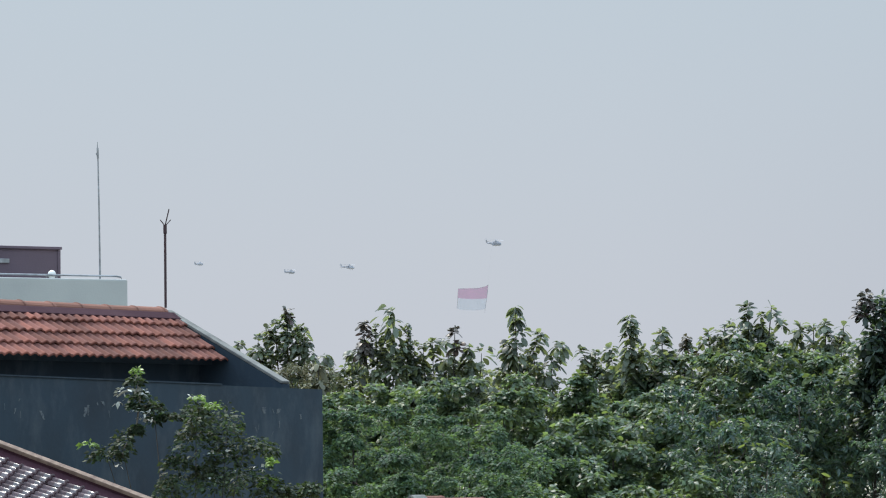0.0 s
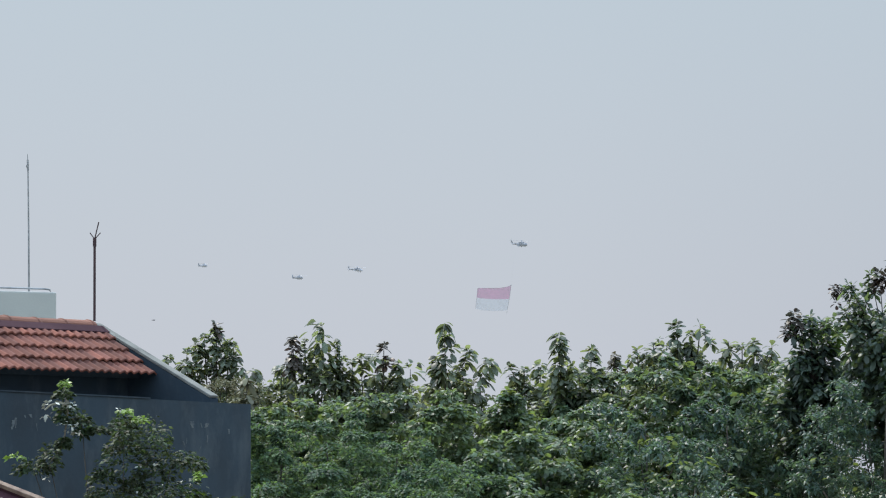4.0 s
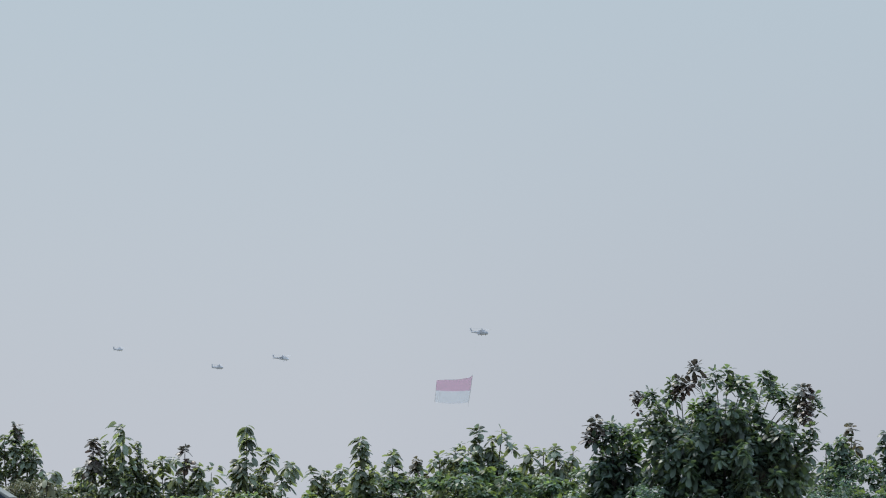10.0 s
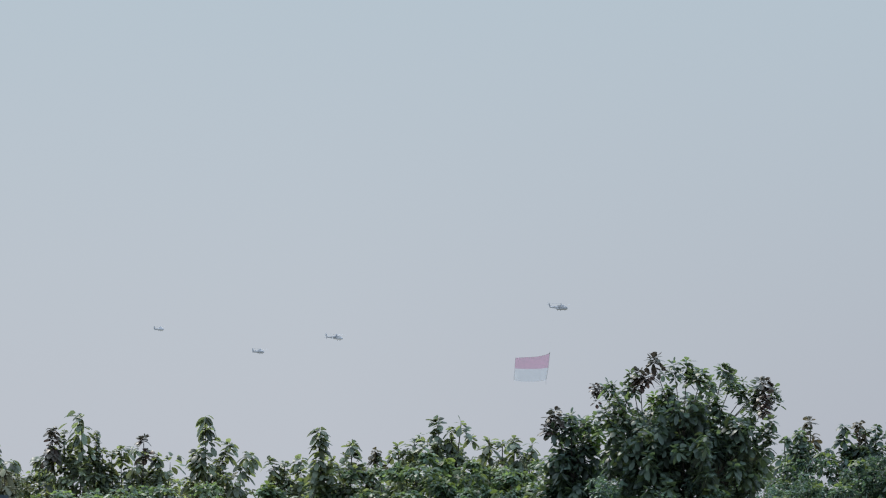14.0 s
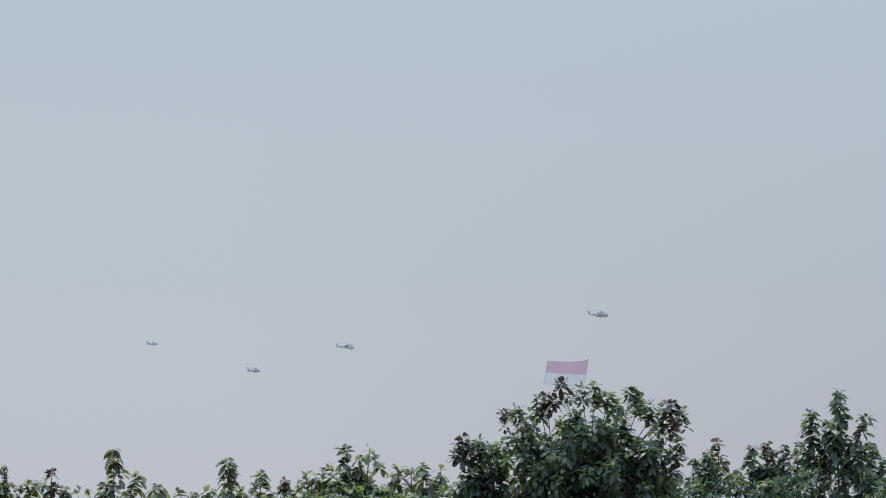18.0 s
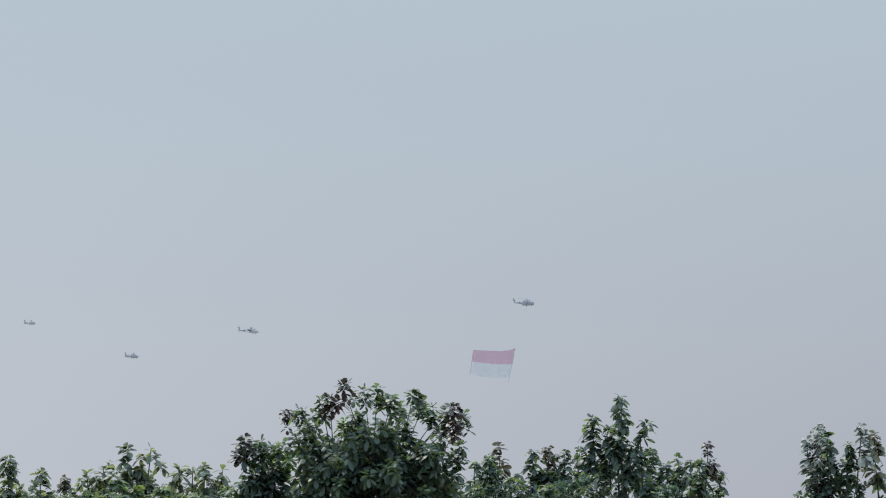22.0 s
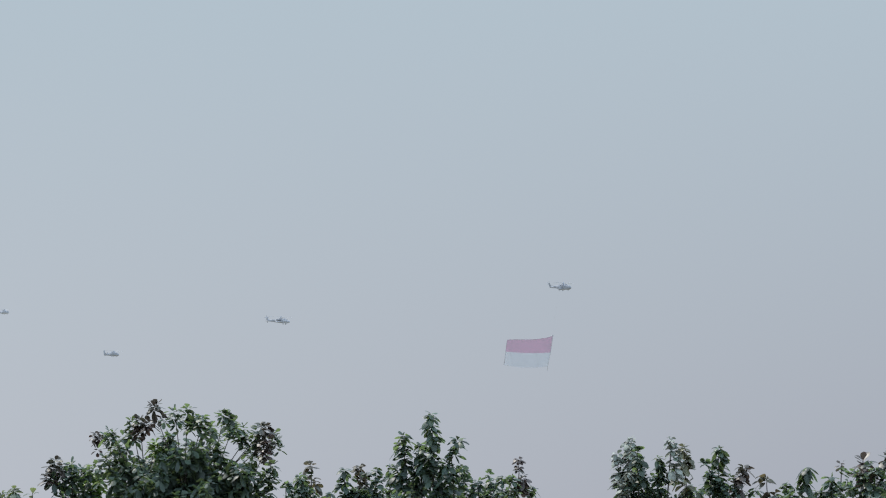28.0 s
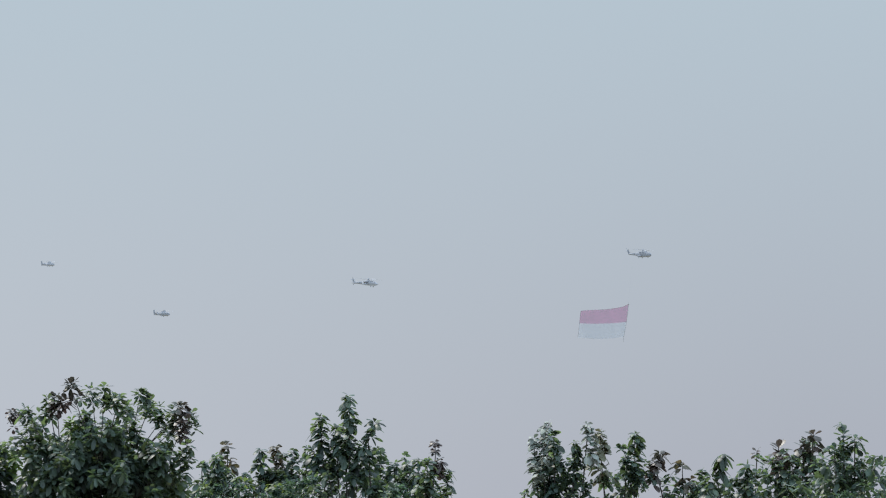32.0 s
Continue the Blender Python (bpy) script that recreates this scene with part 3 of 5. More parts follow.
def low_roof():
    """The ridge of a low roof before the thicket."""
    rng = np.random.default_rng(6)
    a, b = spot(-0.52, -0.62, 62.0), spot(4.74, -0.90, 66.0)
    d = b - a
    h = thing("house", pose(a.x, a.y, 0, 0, 0, math.degrees(math.atan2(d.y, d.x))), "low house with an old brown clay tile roof", "house")
    run, sag = math.hypot(d.x, d.y), math.degrees(math.atan2(-d.z, math.hypot(d.x, d.y)))
    z = a.z
    part("wall", box((0.2, -1.5, 0), (run, 1.5, z - 1.3)), "white_wall", h)
    bm = bmesh.new()
    for x in (0.0, 0.16):
        v = [bm.verts.new((x, y, zz)) for y, zz in ((-1.9, 0), (1.9, 0), (1.9, z - 1.15), (0, z - 0.02), (-1.9, z - 1.15))]
        bm.faces.new(v if x else v[::-1])
    vs = list(bm.verts)
    for i in range(5):
        j = (i + 1) % 5
        bm.faces.new((vs[i], vs[j], vs[5 + j], vs[5 + i]))
    bmesh.ops.recalc_face_normals(bm, faces=bm.faces)
    part("gable_wall", bm, "white_wall", h, "grey cement gable")
    for s in (1, -1):
        c = part("coping", box((-0.05, -2.2, 0), (0.22, 0, 0.05), 0.01), "mortar", h)
        c.matrix_basis = pose(0, 0, z - 0.01, 31, 0, 0) if s > 0 else pose(0.17, 0.002, z - 0.01, 31, 0, 180)
        slab = part("roof_deck", box((0.17, -2.2, -0.08), (run, 0, -0.03)), "cord", h)
        slab.matrix_basis = Matrix.Translation((0, 0, z - 0.03)) @ pose(0, 0, 0, 0, sag, 0) @ (pose(0, 0, 0, 31, 0, 0) if s > 0 else Matrix.Diagonal((1, -1, 1, 1)) @ pose(0, 0, 0, 31, 0, 0) @ Matrix.Diagonal((1, -1, 1, 1)) @ pose(0, 2.2, 0))
    mesh = wavy_tile(0.236, 0.30, 2, 0.04, 0.022)
    top = Matrix.Translation((0, 0, z - 0.05)) @ pose(0, 0, 0, 0, sag, 0) @ pose(run, 0, 0) @ pose(0, 0, 0, 31, 0, 0)
    lay_tiles(h, mesh, "old_tile", int((run - 0.2) / 0.232), 4, 0.232, 0.25, 0.02, top, rng)
    rm = ridge_tile(0.45, 0.11)
    for k in range(int(run / 0.42) + 1):
        r = link("ridge_tile", rm, "old_tile", h)
        x = 0.6 + 0.42 * k
        r.matrix_basis = pose(x, rng.normal(0, 0.006), z - 0.06 + d.z * x / run + rng.normal(0, 0.008), 0, sag + rng.normal(0, 1.2), rng.normal(0, 0.8))


low_roof()


# ---- trees ----
def limbs_of(tree, top, targets, rng, thick, skin="bark"):
    """A tapered trunk and limbs in the tree's own space."""
    lean = rng.normal(0, 0.12, 2)
    pts = [(lean[0] * q * q, lean[1] * q * q, q * top) for q in (0, 0.25, 0.5, 0.75, 1.0)]
    part("trunk", tube(pts, [thick * k for k in (1.25, 1.0, 0.8, 0.55, 0.25)], 9), skin, tree, smooth=True)
    for t in targets:
        q = rng.uniform(0.5, 0.85)
        s = Vector((lean[0] * q * q, lean[1] * q * q, q * top))
        e = Vector(t)
        mid = s.lerp(e, 0.5) + Vector((0, 0, -0.15))
        part("limb", tube([s, mid, e], [thick * 0.4, thick * 0.28, thick * 0.10], 6), skin, tree, smooth=True)


# the looks of a shoot: leaf colour, what sets it apart
LOOKS = {"spire": ("", ""), "left": ("", ""), "right": ("", ""), "star": ("", ""), "sprig": ("", ""), "red": ("russet", "red-brown young leaves"), "head": ("young", "brownish young leaves"),
         "pale": ("pale", "pale grey-green leaves"), "tan": ("tan", "yellowish dry leaves"), "red_right": ("russet", "red-brown leaves"), "red_star": ("russet", "large red-brown leaves"), "red_sprig": ("russet", "red-brown leaves")}


def grow_shoot(tree, t, style, wide, length, mat, rng):
    """One leading shoot of a tree with its stem, its top at t in the tree's space. Returns the stem's foot."""
    skin, label = LOOKS[style]
    skin = skin or mat
    side = -0.45 if style == "left" else 0.45 if style in ("right", "red_right") else rng.uniform(-0.08, 0.08)
    if style.endswith("star") or style.endswith("sprig"):
        count = 2 if style.endswith("star") else 1
        tips = np.array([np.array(t) - (0, 0, 0.35 * wide) + rng.normal(0, 0.12 * wide, 3) * (k > 0) - (0, 0, 0.3 * wide * k) for k in range(count)])
        b, w, s, h = star_leaves(tips, 9 if count > 1 else 7, 0.56 * wide, rng)
        data = leaf_mesh("leading_shoot", b, w, s, rng, 0.2, 1.15, h, SPOON)
        drop = 0.4
    else:
        lean = (side * length * 0.9, rng.uniform(-0.1, 0.1))
        b, w, s, h = spire_leaves(t, length, wide, rng, (-lean[0], lean[1]) if style in ("left", "right", "red_right") else lean)
        data = leaf_mesh("leading_shoot", b, w, s, rng, 0.4, 1.0, h, OVAL)
        drop = length
    sh = link("leading_shoot", data, skin, tree, label, "stuff")
    foot = Vector((t[0] * 0.85, t[1] * 0.85, t[2] - drop - 0.9))
    slant = side * length * 0.45 if style in ("left", "right", "red_right") else 0.0
    part("stem", tube([foot, (t[0] - slant, t[1], t[2] - drop * 0.55), (t[0], t[1], t[2] - 0.1)], [0.020, 0.012, 0.006], 6), "dark_bark", sh)
    return foot


def teak_tree(az, el, half, d, shoots=(), deep=4.2, mat="leaf", density=1.0, leaf=1.0, label="tall teak tree with large drooping dark green leaves"):
    rng = np.random.default_rng(int(1000 + az * 100 + d))
    p = spot(az, el, d)
    tree = thing("teak_tree", pose(p.x, p.y, 0), label, "tree", "belt of teak trees")
    top, px = p.z, d * 0.0001562
    heads = []
    for a2, e2, style, wide, length in shoots:
        q = spot(a2, e2, d - 0.4 + rng.normal(0, 0.3))
        heads.append(grow_shoot(tree, (q.x - p.x, q.y - p.y, q.z), style, wide * px, length * px, mat, rng))
    # the body of the crown: short shoots that stand close to one another
    puffs, want = [], int((40 + 75 * half) * density * deep / 4.2)
    for i in range(want * 6):
        f = rng.random() ** 1.1
        w = half * 1.15 * min(1.0, 0.5 + 2.2 * f)
        q, r = rng.uniform(0, 6.283), rng.random() ** 0.45
        puff = np.array((w * r * math.cos(q), 1.1 * w * r * math.sin(q), top - deep * f - 0.35 * half * r))
        if all(np.linalg.norm(puff - o) > 0.27 for o in puffs):
            puffs.append(puff)
            if len(puffs) >= want:
                break
    for foot in heads:
        puffs += [np.array(foot) + (rng.normal(0, 0.12), rng.normal(0, 0.12), 0.95 - 0.4 * k) for k in range(4)]
    mops = np.repeat(np.array(puffs), 3, axis=0) + rng.normal(0, 0.15, (3 * len(puffs), 3))
    b, w, s, h = mop_leaves(mops, rng.uniform(0.30, 0.50, len(mops)) * leaf, 8, rng, 0.3)
    link("crown", leaf_mesh("crown", b, w, s, rng, 0.5, 1.1, h * 0.9, BROAD), mat, tree, kind="stuff")
    limbs_of(tree, top - 1.2, heads + [tuple(puffs[k]) for k in range(0, len(puffs), 5)], rng, 0.08, "dark_bark")
    return tree


def spreading_tree(az, el, half, d, tips, deep=3.6, mat="deep", twigs=260, label="round-headed tree with stars of large dark green leaves"):
    """A round crown of limbs, each twig ending in a star of broad leaves; the listed tips stand out at its edge."""
    rng = np.random.default_rng(int(3000 + az * 100 + d))
    p = spot(az, el, d)
    tree = thing("spreading_tree", pose(p.x, p.y, 0), label, "tree", "belt of teak trees")
    top, px = p.z, d * 0.0001562
    outer = []
    for a2, e2, style, wide in tips:
        q = spot(a2, e2, d + rng.normal(0, 0.5))
        t = np.array((q.x - p.x, q.y - p.y, q.z + 0.22 * wide * px))
        outer.append(t)
        spread = 0.30 * wide * px
        stars = np.array([t + rng.normal(0, spread, 3) * (k > 0) - (0, 0, 0.22 * wide * px * k) for k in range(6)])
        b, w, s, h = star_leaves(stars, 11, 0.46 * wide * px + 0.05, rng)
        skin, text = {"red": ("russet", "red-brown young leaves"), "lime": ("lime", "bright yellow-green leaves")}.get(style, (mat, ""))
        link("twig_leaves", leaf_mesh("twig_leaves", b, w, s, rng, 0.3, 1.15, h, SPOON), skin, tree, text, "stuff")
    mid = np.array((0.0, 0.0, top - 0.62 * deep))
    inner, tries = [], 0
    while len(inner) < twigs and tries < 6000:
        tries += 1
        v = rng.normal(0, 1, 3)
        v /= np.linalg.norm(v)
        r = rng.uniform(0.12, 0.84) ** 0.5
        c = mid + v * r * (half, half, 0.52 * deep)
        if v[2] < -0.2:
            c[2] -= 1.1 * rng.random()
        if all(np.linalg.norm(c - o) > 0.25 for o in inner):
            inner.append(c)
    b, w, s, h = star_leaves(np.repeat(np.array(inner), 4, axis=0) + rng.normal(0, 0.12, (4 * len(inner), 3)), 11, 0.215, rng, -50, 45)
    link("crown", leaf_mesh("crown", b, w, s, rng, 0.35, 1.15, h, SPOON), mat, tree, kind="stuff")
    # limbs fork twice before they reach the twigs
    fork = Vector((0, 0, top - 0.95 * deep))
    part("trunk", tube([(0, 0, 0), (0.1, 0, fork.z * 0.5), fork], [0.16, 0.12, 0.09], 9), "dark_bark", tree, smooth=True)
    ends = outer + inner[::6]
    knees = [fork + Vector((half * 0.5 * math.cos(q), half * 0.5 * math.sin(q), deep * (0.28 + 0.2 * (k % 2)))) for k, q in enumerate(6.283 * j / 7 for j in range(7))]
    for k in knees:
        part("limb", tube([fork, fork.lerp(k, 0.5) + Vector((0, 0, -0.12)), k], [0.055, 0.035, 0.02], 7), "dark_bark", tree, smooth=True)
    for e in ends:
        e = Vector(e)
        k = min(knees, key=lambda c: (c - e).length)
        part("branch", tube([k, k.lerp(e, 0.55) + Vector((0, 0, -0.06)), e - Vector((0, 0, 0.05))], [0.018, 0.012, 0.006], 5), "dark_bark", tree, smooth=True)
    return tree


def thicket(az, el, half, d, mat="vine", leaf=0.092, deep=2.6, label="vine-covered shrub with fresh green leaves", name="vine_shrub", category="shrub", per=260, lumps=1.5, droop=0.3, sprays=0, bright=0):
    """A shrub under drapes: lumps that stand one above the other, leafy outside and dark between."""
    rng = np.random.default_rng(abs(int(5000 + az * 100 + d + el * 10)))
    p = spot(az, el, d)
    tree = thing(name, pose(p.x, p.y, 0), label, category, "undergrowth before the teak trees")
    cs, rs = [], []
    want = int((14 + 22 * half * deep / 2.6) * lumps)
    heads = [(rng.normal(0, 0.55 * half), rng.normal(0, 0.5 * half), -abs(rng.normal(0, 0.3))) for k in range(5)]
    for i in range(want * 5):
        hx, hy, hz = heads[i % 5]
        f = rng.random()
        q, r = rng.uniform(0, 6.283), math.sqrt(rng.random())
        w = half * (0.25 + 0.95 * f ** 0.7)
        rad = (0.14 + 0.36 * rng.random() ** 1.5) * (1.15 if per > 250 else 1.0)
        c = np.array((hx * (1 - 0.4 * f) + w * r * math.cos(q), hy + w * r * math.sin(q), p.z + hz - rad - deep * f))
        if all(np.linalg.norm(c - o) > 0.62 * (rad + k) for o, k in zip(cs, rs)):
            cs.append(c)
            rs.append(rad)
            if len(cs) >= want:
                break
    if sprays:
        # drooping sprays; a yellow-green base colour below stands for sun on some
        tops = np.concatenate([clump_leaves([c], [r], sprays, 1.0, rng)[0] for c, r in zip(cs, rs)])
        b, w, s, h = mop_leaves(tops, rng.uniform(1.6, 2.6, len(tops)) * leaf, 7, rng, 0.45)
        data = leaf_mesh("crown", b, w, s, rng, 0.4, 0.75, h * 0.6, SMALL)
    else:
        b, w, s, u = clump_leaves(cs, rs, per, leaf, rng, droop, 0.62, 0.4)
        data = leaf_mesh("crown", b, w, s, rng, 0.5, 1.0, 0.25, SMALL, u)
    link("crown", data, mat, tree, kind="stuff")
    if bright:
        few = rng.permutation(len(cs))[:bright]
        b, w, s, u = clump_leaves([cs[k] + (0, 0, 0.1) for k in few], [rs[k] for k in few], 14, leaf * 1.3, rng, droop)
        link("sunlit_leaves", leaf_mesh("sunlit_leaves", b, w, s, rng, 0.5, 1.0, 0.25, BROAD, u), "sunlit", tree, "leaves coloured yellow-green as if sunlit", "stuff")
    limbs_of(tree, p.z - 0.8, [tuple(c) for c in cs[:4]], rng, 0.05, "dark_bark")
    return tree


teak_tree(-3.19, 1.58, 0.72, 102, [(-3.24, 1.87, "spire", 24, 40)], density=0.6)
teak_tree(-2.43, 1.58, 0.6, 100, [(-2.49, 2.43, "red_star", 28, 20), (-2.21, 2.06, "spire", 27, 60), (-2.95, 1.96, "spire", 24, 38), (-2.81, 2.08, "spire", 24, 38), (-2.67, 2.20, "spire", 24, 38), (-3.04, 1.74, "spire", 24, 38), (-2.30, 2.12, "spire", 24, 38), (-2.49, 2.30, "spire", 22, 50)], density=0.2)
teak_tree(-0.86, 1.83, 1.05, 98, [(-1.27, 2.16, "red", 24, 45), (-0.81, 2.40, "spire", 40, 110), (-0.57, 2.12, "spire", 14, 50), (-1.08, 2.12, "spire", 18, 40), (-0.48, 1.84, "spire", 20, 50)])
teak_tree(0.12, 1.66, 1, 98, [(-0.18, 1.88, "spire", 32, 80), (0.17, 2.04, "red", 28, 26), (-0.33, 1.79, "spire", 22, 50), (0.59, 1.70, "spire", 46, 40), (0.39, 1.77, "spire", 28, 40)])
teak_tree(1.25, 1.7, 0.95, 96, [(1.14, 2.40, "spire", 32, 80), (1.52, 1.96, "right", 25, 60), (1.82, 1.82, "right", 34, 70), (1.00, 1.82, "spire", 24, 50)])
teak_tree(2.45, 1.58, 0.85, 102, [(2.18, 1.71, "left", 26, 60), (2.40, 1.66, "spire", 22, 40), (2.66, 1.73, "spire", 28, 60)])
teak_tree(3.35, 1.88, 1.1, 92, [(2.96, 2.21, "spire", 31, 100), (3.46, 1.99, "spire", 28, 40), (3.85, 1.88, "head", 22, 30)])
teak_tree(4.7, 2.1, 1.2, 90, [(4.19, 2.01, "star", 30, 20), (4.45, 2.10, "star", 36, 20), (4.83, 2.36, "spire", 32, 60), (5.19, 2.40, "sprig", 30, 20), (5.04, 2.23, "spire", 22, 40)])
teak_tree(5.85, 1.88, 1.1, 91, [(5.64, 2.12, "star", 36, 20), (5.85, 2.07, "star", 26, 20), (6.04, 2.06, "spire", 26, 50), (6.32, 2.06, "star", 30, 20)])
teak_tree(10.62, 2.08, 1, 95, [(10.72, 2.40, "head", 26, 28), (10.55, 2.20, "spire", 24, 35), (10.31, 2.08, "spire", 26, 30)], mat="deep")
teak_tree(11.5, 2.14, 1, 95, [(11.24, 2.31, "spire", 25, 40), (11.49, 2.35, "head", 26, 40), (11.74, 2.30, "spire", 24, 35), (11.98, 2.34, "spire", 24, 35), (11.58, 2.22, "spire", 24, 30)], mat="deep")
teak_tree(12.6, 2.4, 0.95, 92, [(12.20, 2.85, "spire", 29, 80), (12.45, 2.69, "spire", 24, 50), (12.65, 3.16, "spire", 31, 95), (13.05, 2.75, "right", 28, 60)], mat="deep")
teak_tree(13.6, 2, 0.85, 96, [(13.10, 2.30, "right", 32, 40), (13.36, 2.08, "spire", 22, 30), (13.74, 2.14, "spire", 30, 40), (13.56, 2.09, "spire", 24, 30), (14.01, 2.42, "red", 20, 48), (14.2, 1.97, "spire", 24, 40), (13.88, 2.12, "spire", 24, 40)], mat="deep")
teak_tree(15.95, 2.18, 0.75, 96, [(15.80, 2.70, "pale", 24, 60), (15.58, 2.47, "pale", 22, 45), (15.89, 2.55, "spire", 24, 60), (15.73, 2.18, "pale", 22, 40), (16.42, 2.69, "pale", 24, 45), (16.22, 2.40, "spire", 22, 35), (15.64, 1.89, "left", 30, 40), (15.86, 1.87, "spire", 26, 40)], density=0.65, mat="deep")
teak_tree(17.05, 2.16, 0.8, 97, [(16.63, 2.56, "tan", 28, 65), (17.17, 2.55, "spire", 29, 70), (16.98, 2.32, "left", 24, 40)], density=0.7, mat="deep")
teak_tree(18.1, 1.86, 0.85, 97, [(17.58, 2.25, "red_right", 26, 50), (17.92, 2.05, "head", 28, 30), (18.23, 1.92, "spire", 28, 35)], mat="deep")
teak_tree(18.85, 1.9, 0.8, 94, [(18.54, 2.22, "right", 30, 60), (18.94, 2.04, "spire", 30, 40), (19.10, 2.30, "red_sprig", 24, 20)], mat="deep")
teak_tree(19.6, 2.08, 0.86, 90, [(19.44, 2.39, "red_star", 40, 20), (19.45, 2.21, "red_star", 40, 20), (19.99, 2.60, "red_star", 42, 20), (19.84, 2.42, "red_star", 36, 20), (19.97, 2.30, "red_star", 42, 20), (19.65, 2.14, "spire", 30, 30)], mat="deep")
teak_tree(20.53, 2.33, 1.1, 84, [(20.46, 2.58, "star", 34, 20), (20.64, 2.49, "star", 28, 20), (20.32, 2.31, "star", 30, 20)], mat="deep")
spreading_tree(8.75, 3.16, 2.0, 84, [(8.23, 3.29, "red", 26), (8.02, 3.08, "red", 20), (8.57, 3.22, "", 18), (8.77, 3.24, "", 26), (7.89, 3.04, "", 24), (7.53, 2.91, "", 20), (7.36, 2.86, "red", 16), (9.01, 3.08, "", 28), (9.34, 3.16, "", 24), (9.14, 2.97, "", 22), (9.50, 3.00, "", 26), (9.72, 2.83, "", 22), (10.01, 2.92, "red", 28), (10.14, 2.84, "", 18), (10.04, 2.68, "red", 20), (10.08, 2.34, "", 22), (9.99, 2.14, "", 26), (9.85, 2.79, "", 26), (7.75, 2.82, "", 24), (7.47, 2.48, "", 22), (7.58, 2.35, "", 24), (7.66, 2.64, "", 24), (8.47, 2.82, "", 26), (8.25, 2.73, "lime", 20)])
spreading_tree(7.0, 2.36, 0.95, 86, [(6.62, 2.37, "red", 28), (6.93, 2.37, "", 30), (7.20, 2.28, "", 20), (7.34, 2.20, "lime", 28), (6.75, 2.31, "", 26), (7.09, 2.31, "", 26)], deep=3.0, twigs=90)
teak_tree(-1.65, 1.50, 0.85, 99, [(-1.9, 1.66, "spire", 26, 40), (-1.45, 1.72, "spire", 28, 45)])
teak_tree(-2.12, 1.36, 0.8, 92, [(-2.0, 1.52, "tan", 24, 30), (-2.6, 1.4, "tan", 22, 30)], mat="olive", leaf=0.8, label="scrubby tree with dry olive-brown leaves")
for az, el, half in ((-2.9, 1.2, 0.75), (-1.3, 1.4, 0.75), (-0.35, 1.45, 0.75), (0.65, 1.4, 0.75), (1.75, 1.2, 0.6), (2.75, 1.2, 0.7), (4.15, 1.6, 0.9), (5.4, 1.7, 0.9), (6.3, 1.7, 0.8)):
    teak_tree(az, el - 0.05, half, 105, (), deep=3.6, density=0.7, label="teak tree with large drooping olive-green leaves")

for az, el, half, d in ((-1.5, 0.95, 0.75, 80), (-0.6, 1.05, 0.85, 82), (0.4, 0.8, 0.9, 80), (1.4, 0.6, 0.9, 79), (0.9, 0.3, 0.8, 77),
                        (-1.7, 0.1, 0.7, 75), (-0.8, 0.25, 0.8, 74), (0.1, 0.0, 0.8, 73), (1.0, -0.15, 0.8, 74)):
    thicket(az, el, half, d)
for az, el, half, d in ((-2.75, 1.5, 0.55, 97), (-2.3, 1.6, 0.5, 97), (-1.95, 1.5, 0.45, 96)):
    thicket(az, el, half, d, "olive", 0.07, 1.8, "dry scrub with fine yellowish-brown leaves", "dry_shrub", "shrub", 150)
for az, el, half, d in ((2.3, 0.5, 0.9, 80), (3.1, 1.15, 1.2, 84), (1.9, -0.2, 0.8, 75), (3.5, 0.1, 1.2, 77), (2.7, 0.75, 0.8, 82), (1.0, 1.4, 0.9, 88), (2.15, 1.4, 0.8, 89), (0.1, 1.4, 0.8, 90), (-0.9, 1.35, 0.8, 92), (-1.6, 1.25, 0.7, 90), (3.7, 1.25, 0.8, 86), (3.9, 1.8, 0.9, 91), (5.0, 1.9, 1.0, 88), (5.95, 1.85, 0.9, 88), (2.85, 1.5, 0.8, 92)):
    thicket(az, el, half, d, "fresh", 0.16, 3.0, "shrub with light yellow-green broad leaves", "broadleaf_shrub", "shrub", 135, bright=9)
for az, el, half, d in ((4.4, 1.3, 1.3, 82), (5.7, 1.3, 1.3, 85), (6.8, 1.5, 1.3, 86), (4.9, 0.3, 1.2, 79), (6.2, 0.2, 1.2, 89), (7.3, 0.3, 1.2, 90)):
    thicket(az, el, half, d, "broad", 0.145, 3.0, "broad-leaved tree with dense dark green foliage", "broadleaf_tree", "tree", lumps=1.5, sprays=14, bright=9)
for az, el, half, d in ((8.0, 1.6, 1.3, 82), (9.2, 1.7, 1.4, 83), (10.05, 1.75, 0.9, 88), (10.4, 1.5, 1.2, 90), (11.6, 1.5, 1.2, 90), (12.8, 1.6, 1.2, 90), (13.7, 1.3, 1.0, 92), (10.6, 2.0, 0.8, 93), (11.3, 2.05, 0.9, 93), (12.0, 2.1, 0.8, 93), (13.3, 1.9, 0.7, 93), (16.4, 1.5, 0.9, 92), (17.3, 1.4, 0.9, 92), (18.4, 1.3, 1.0, 90), (19.4, 1.5, 1.0, 88), (20.6, 1.7, 1.2, 82)):
    thicket(az, el, half, d, "broad", 0.12, 3.2, "broad-leaved tree with dense dark green foliage", "broadleaf_tree", "tree", lumps=1.5, sprays=21, bright=7)


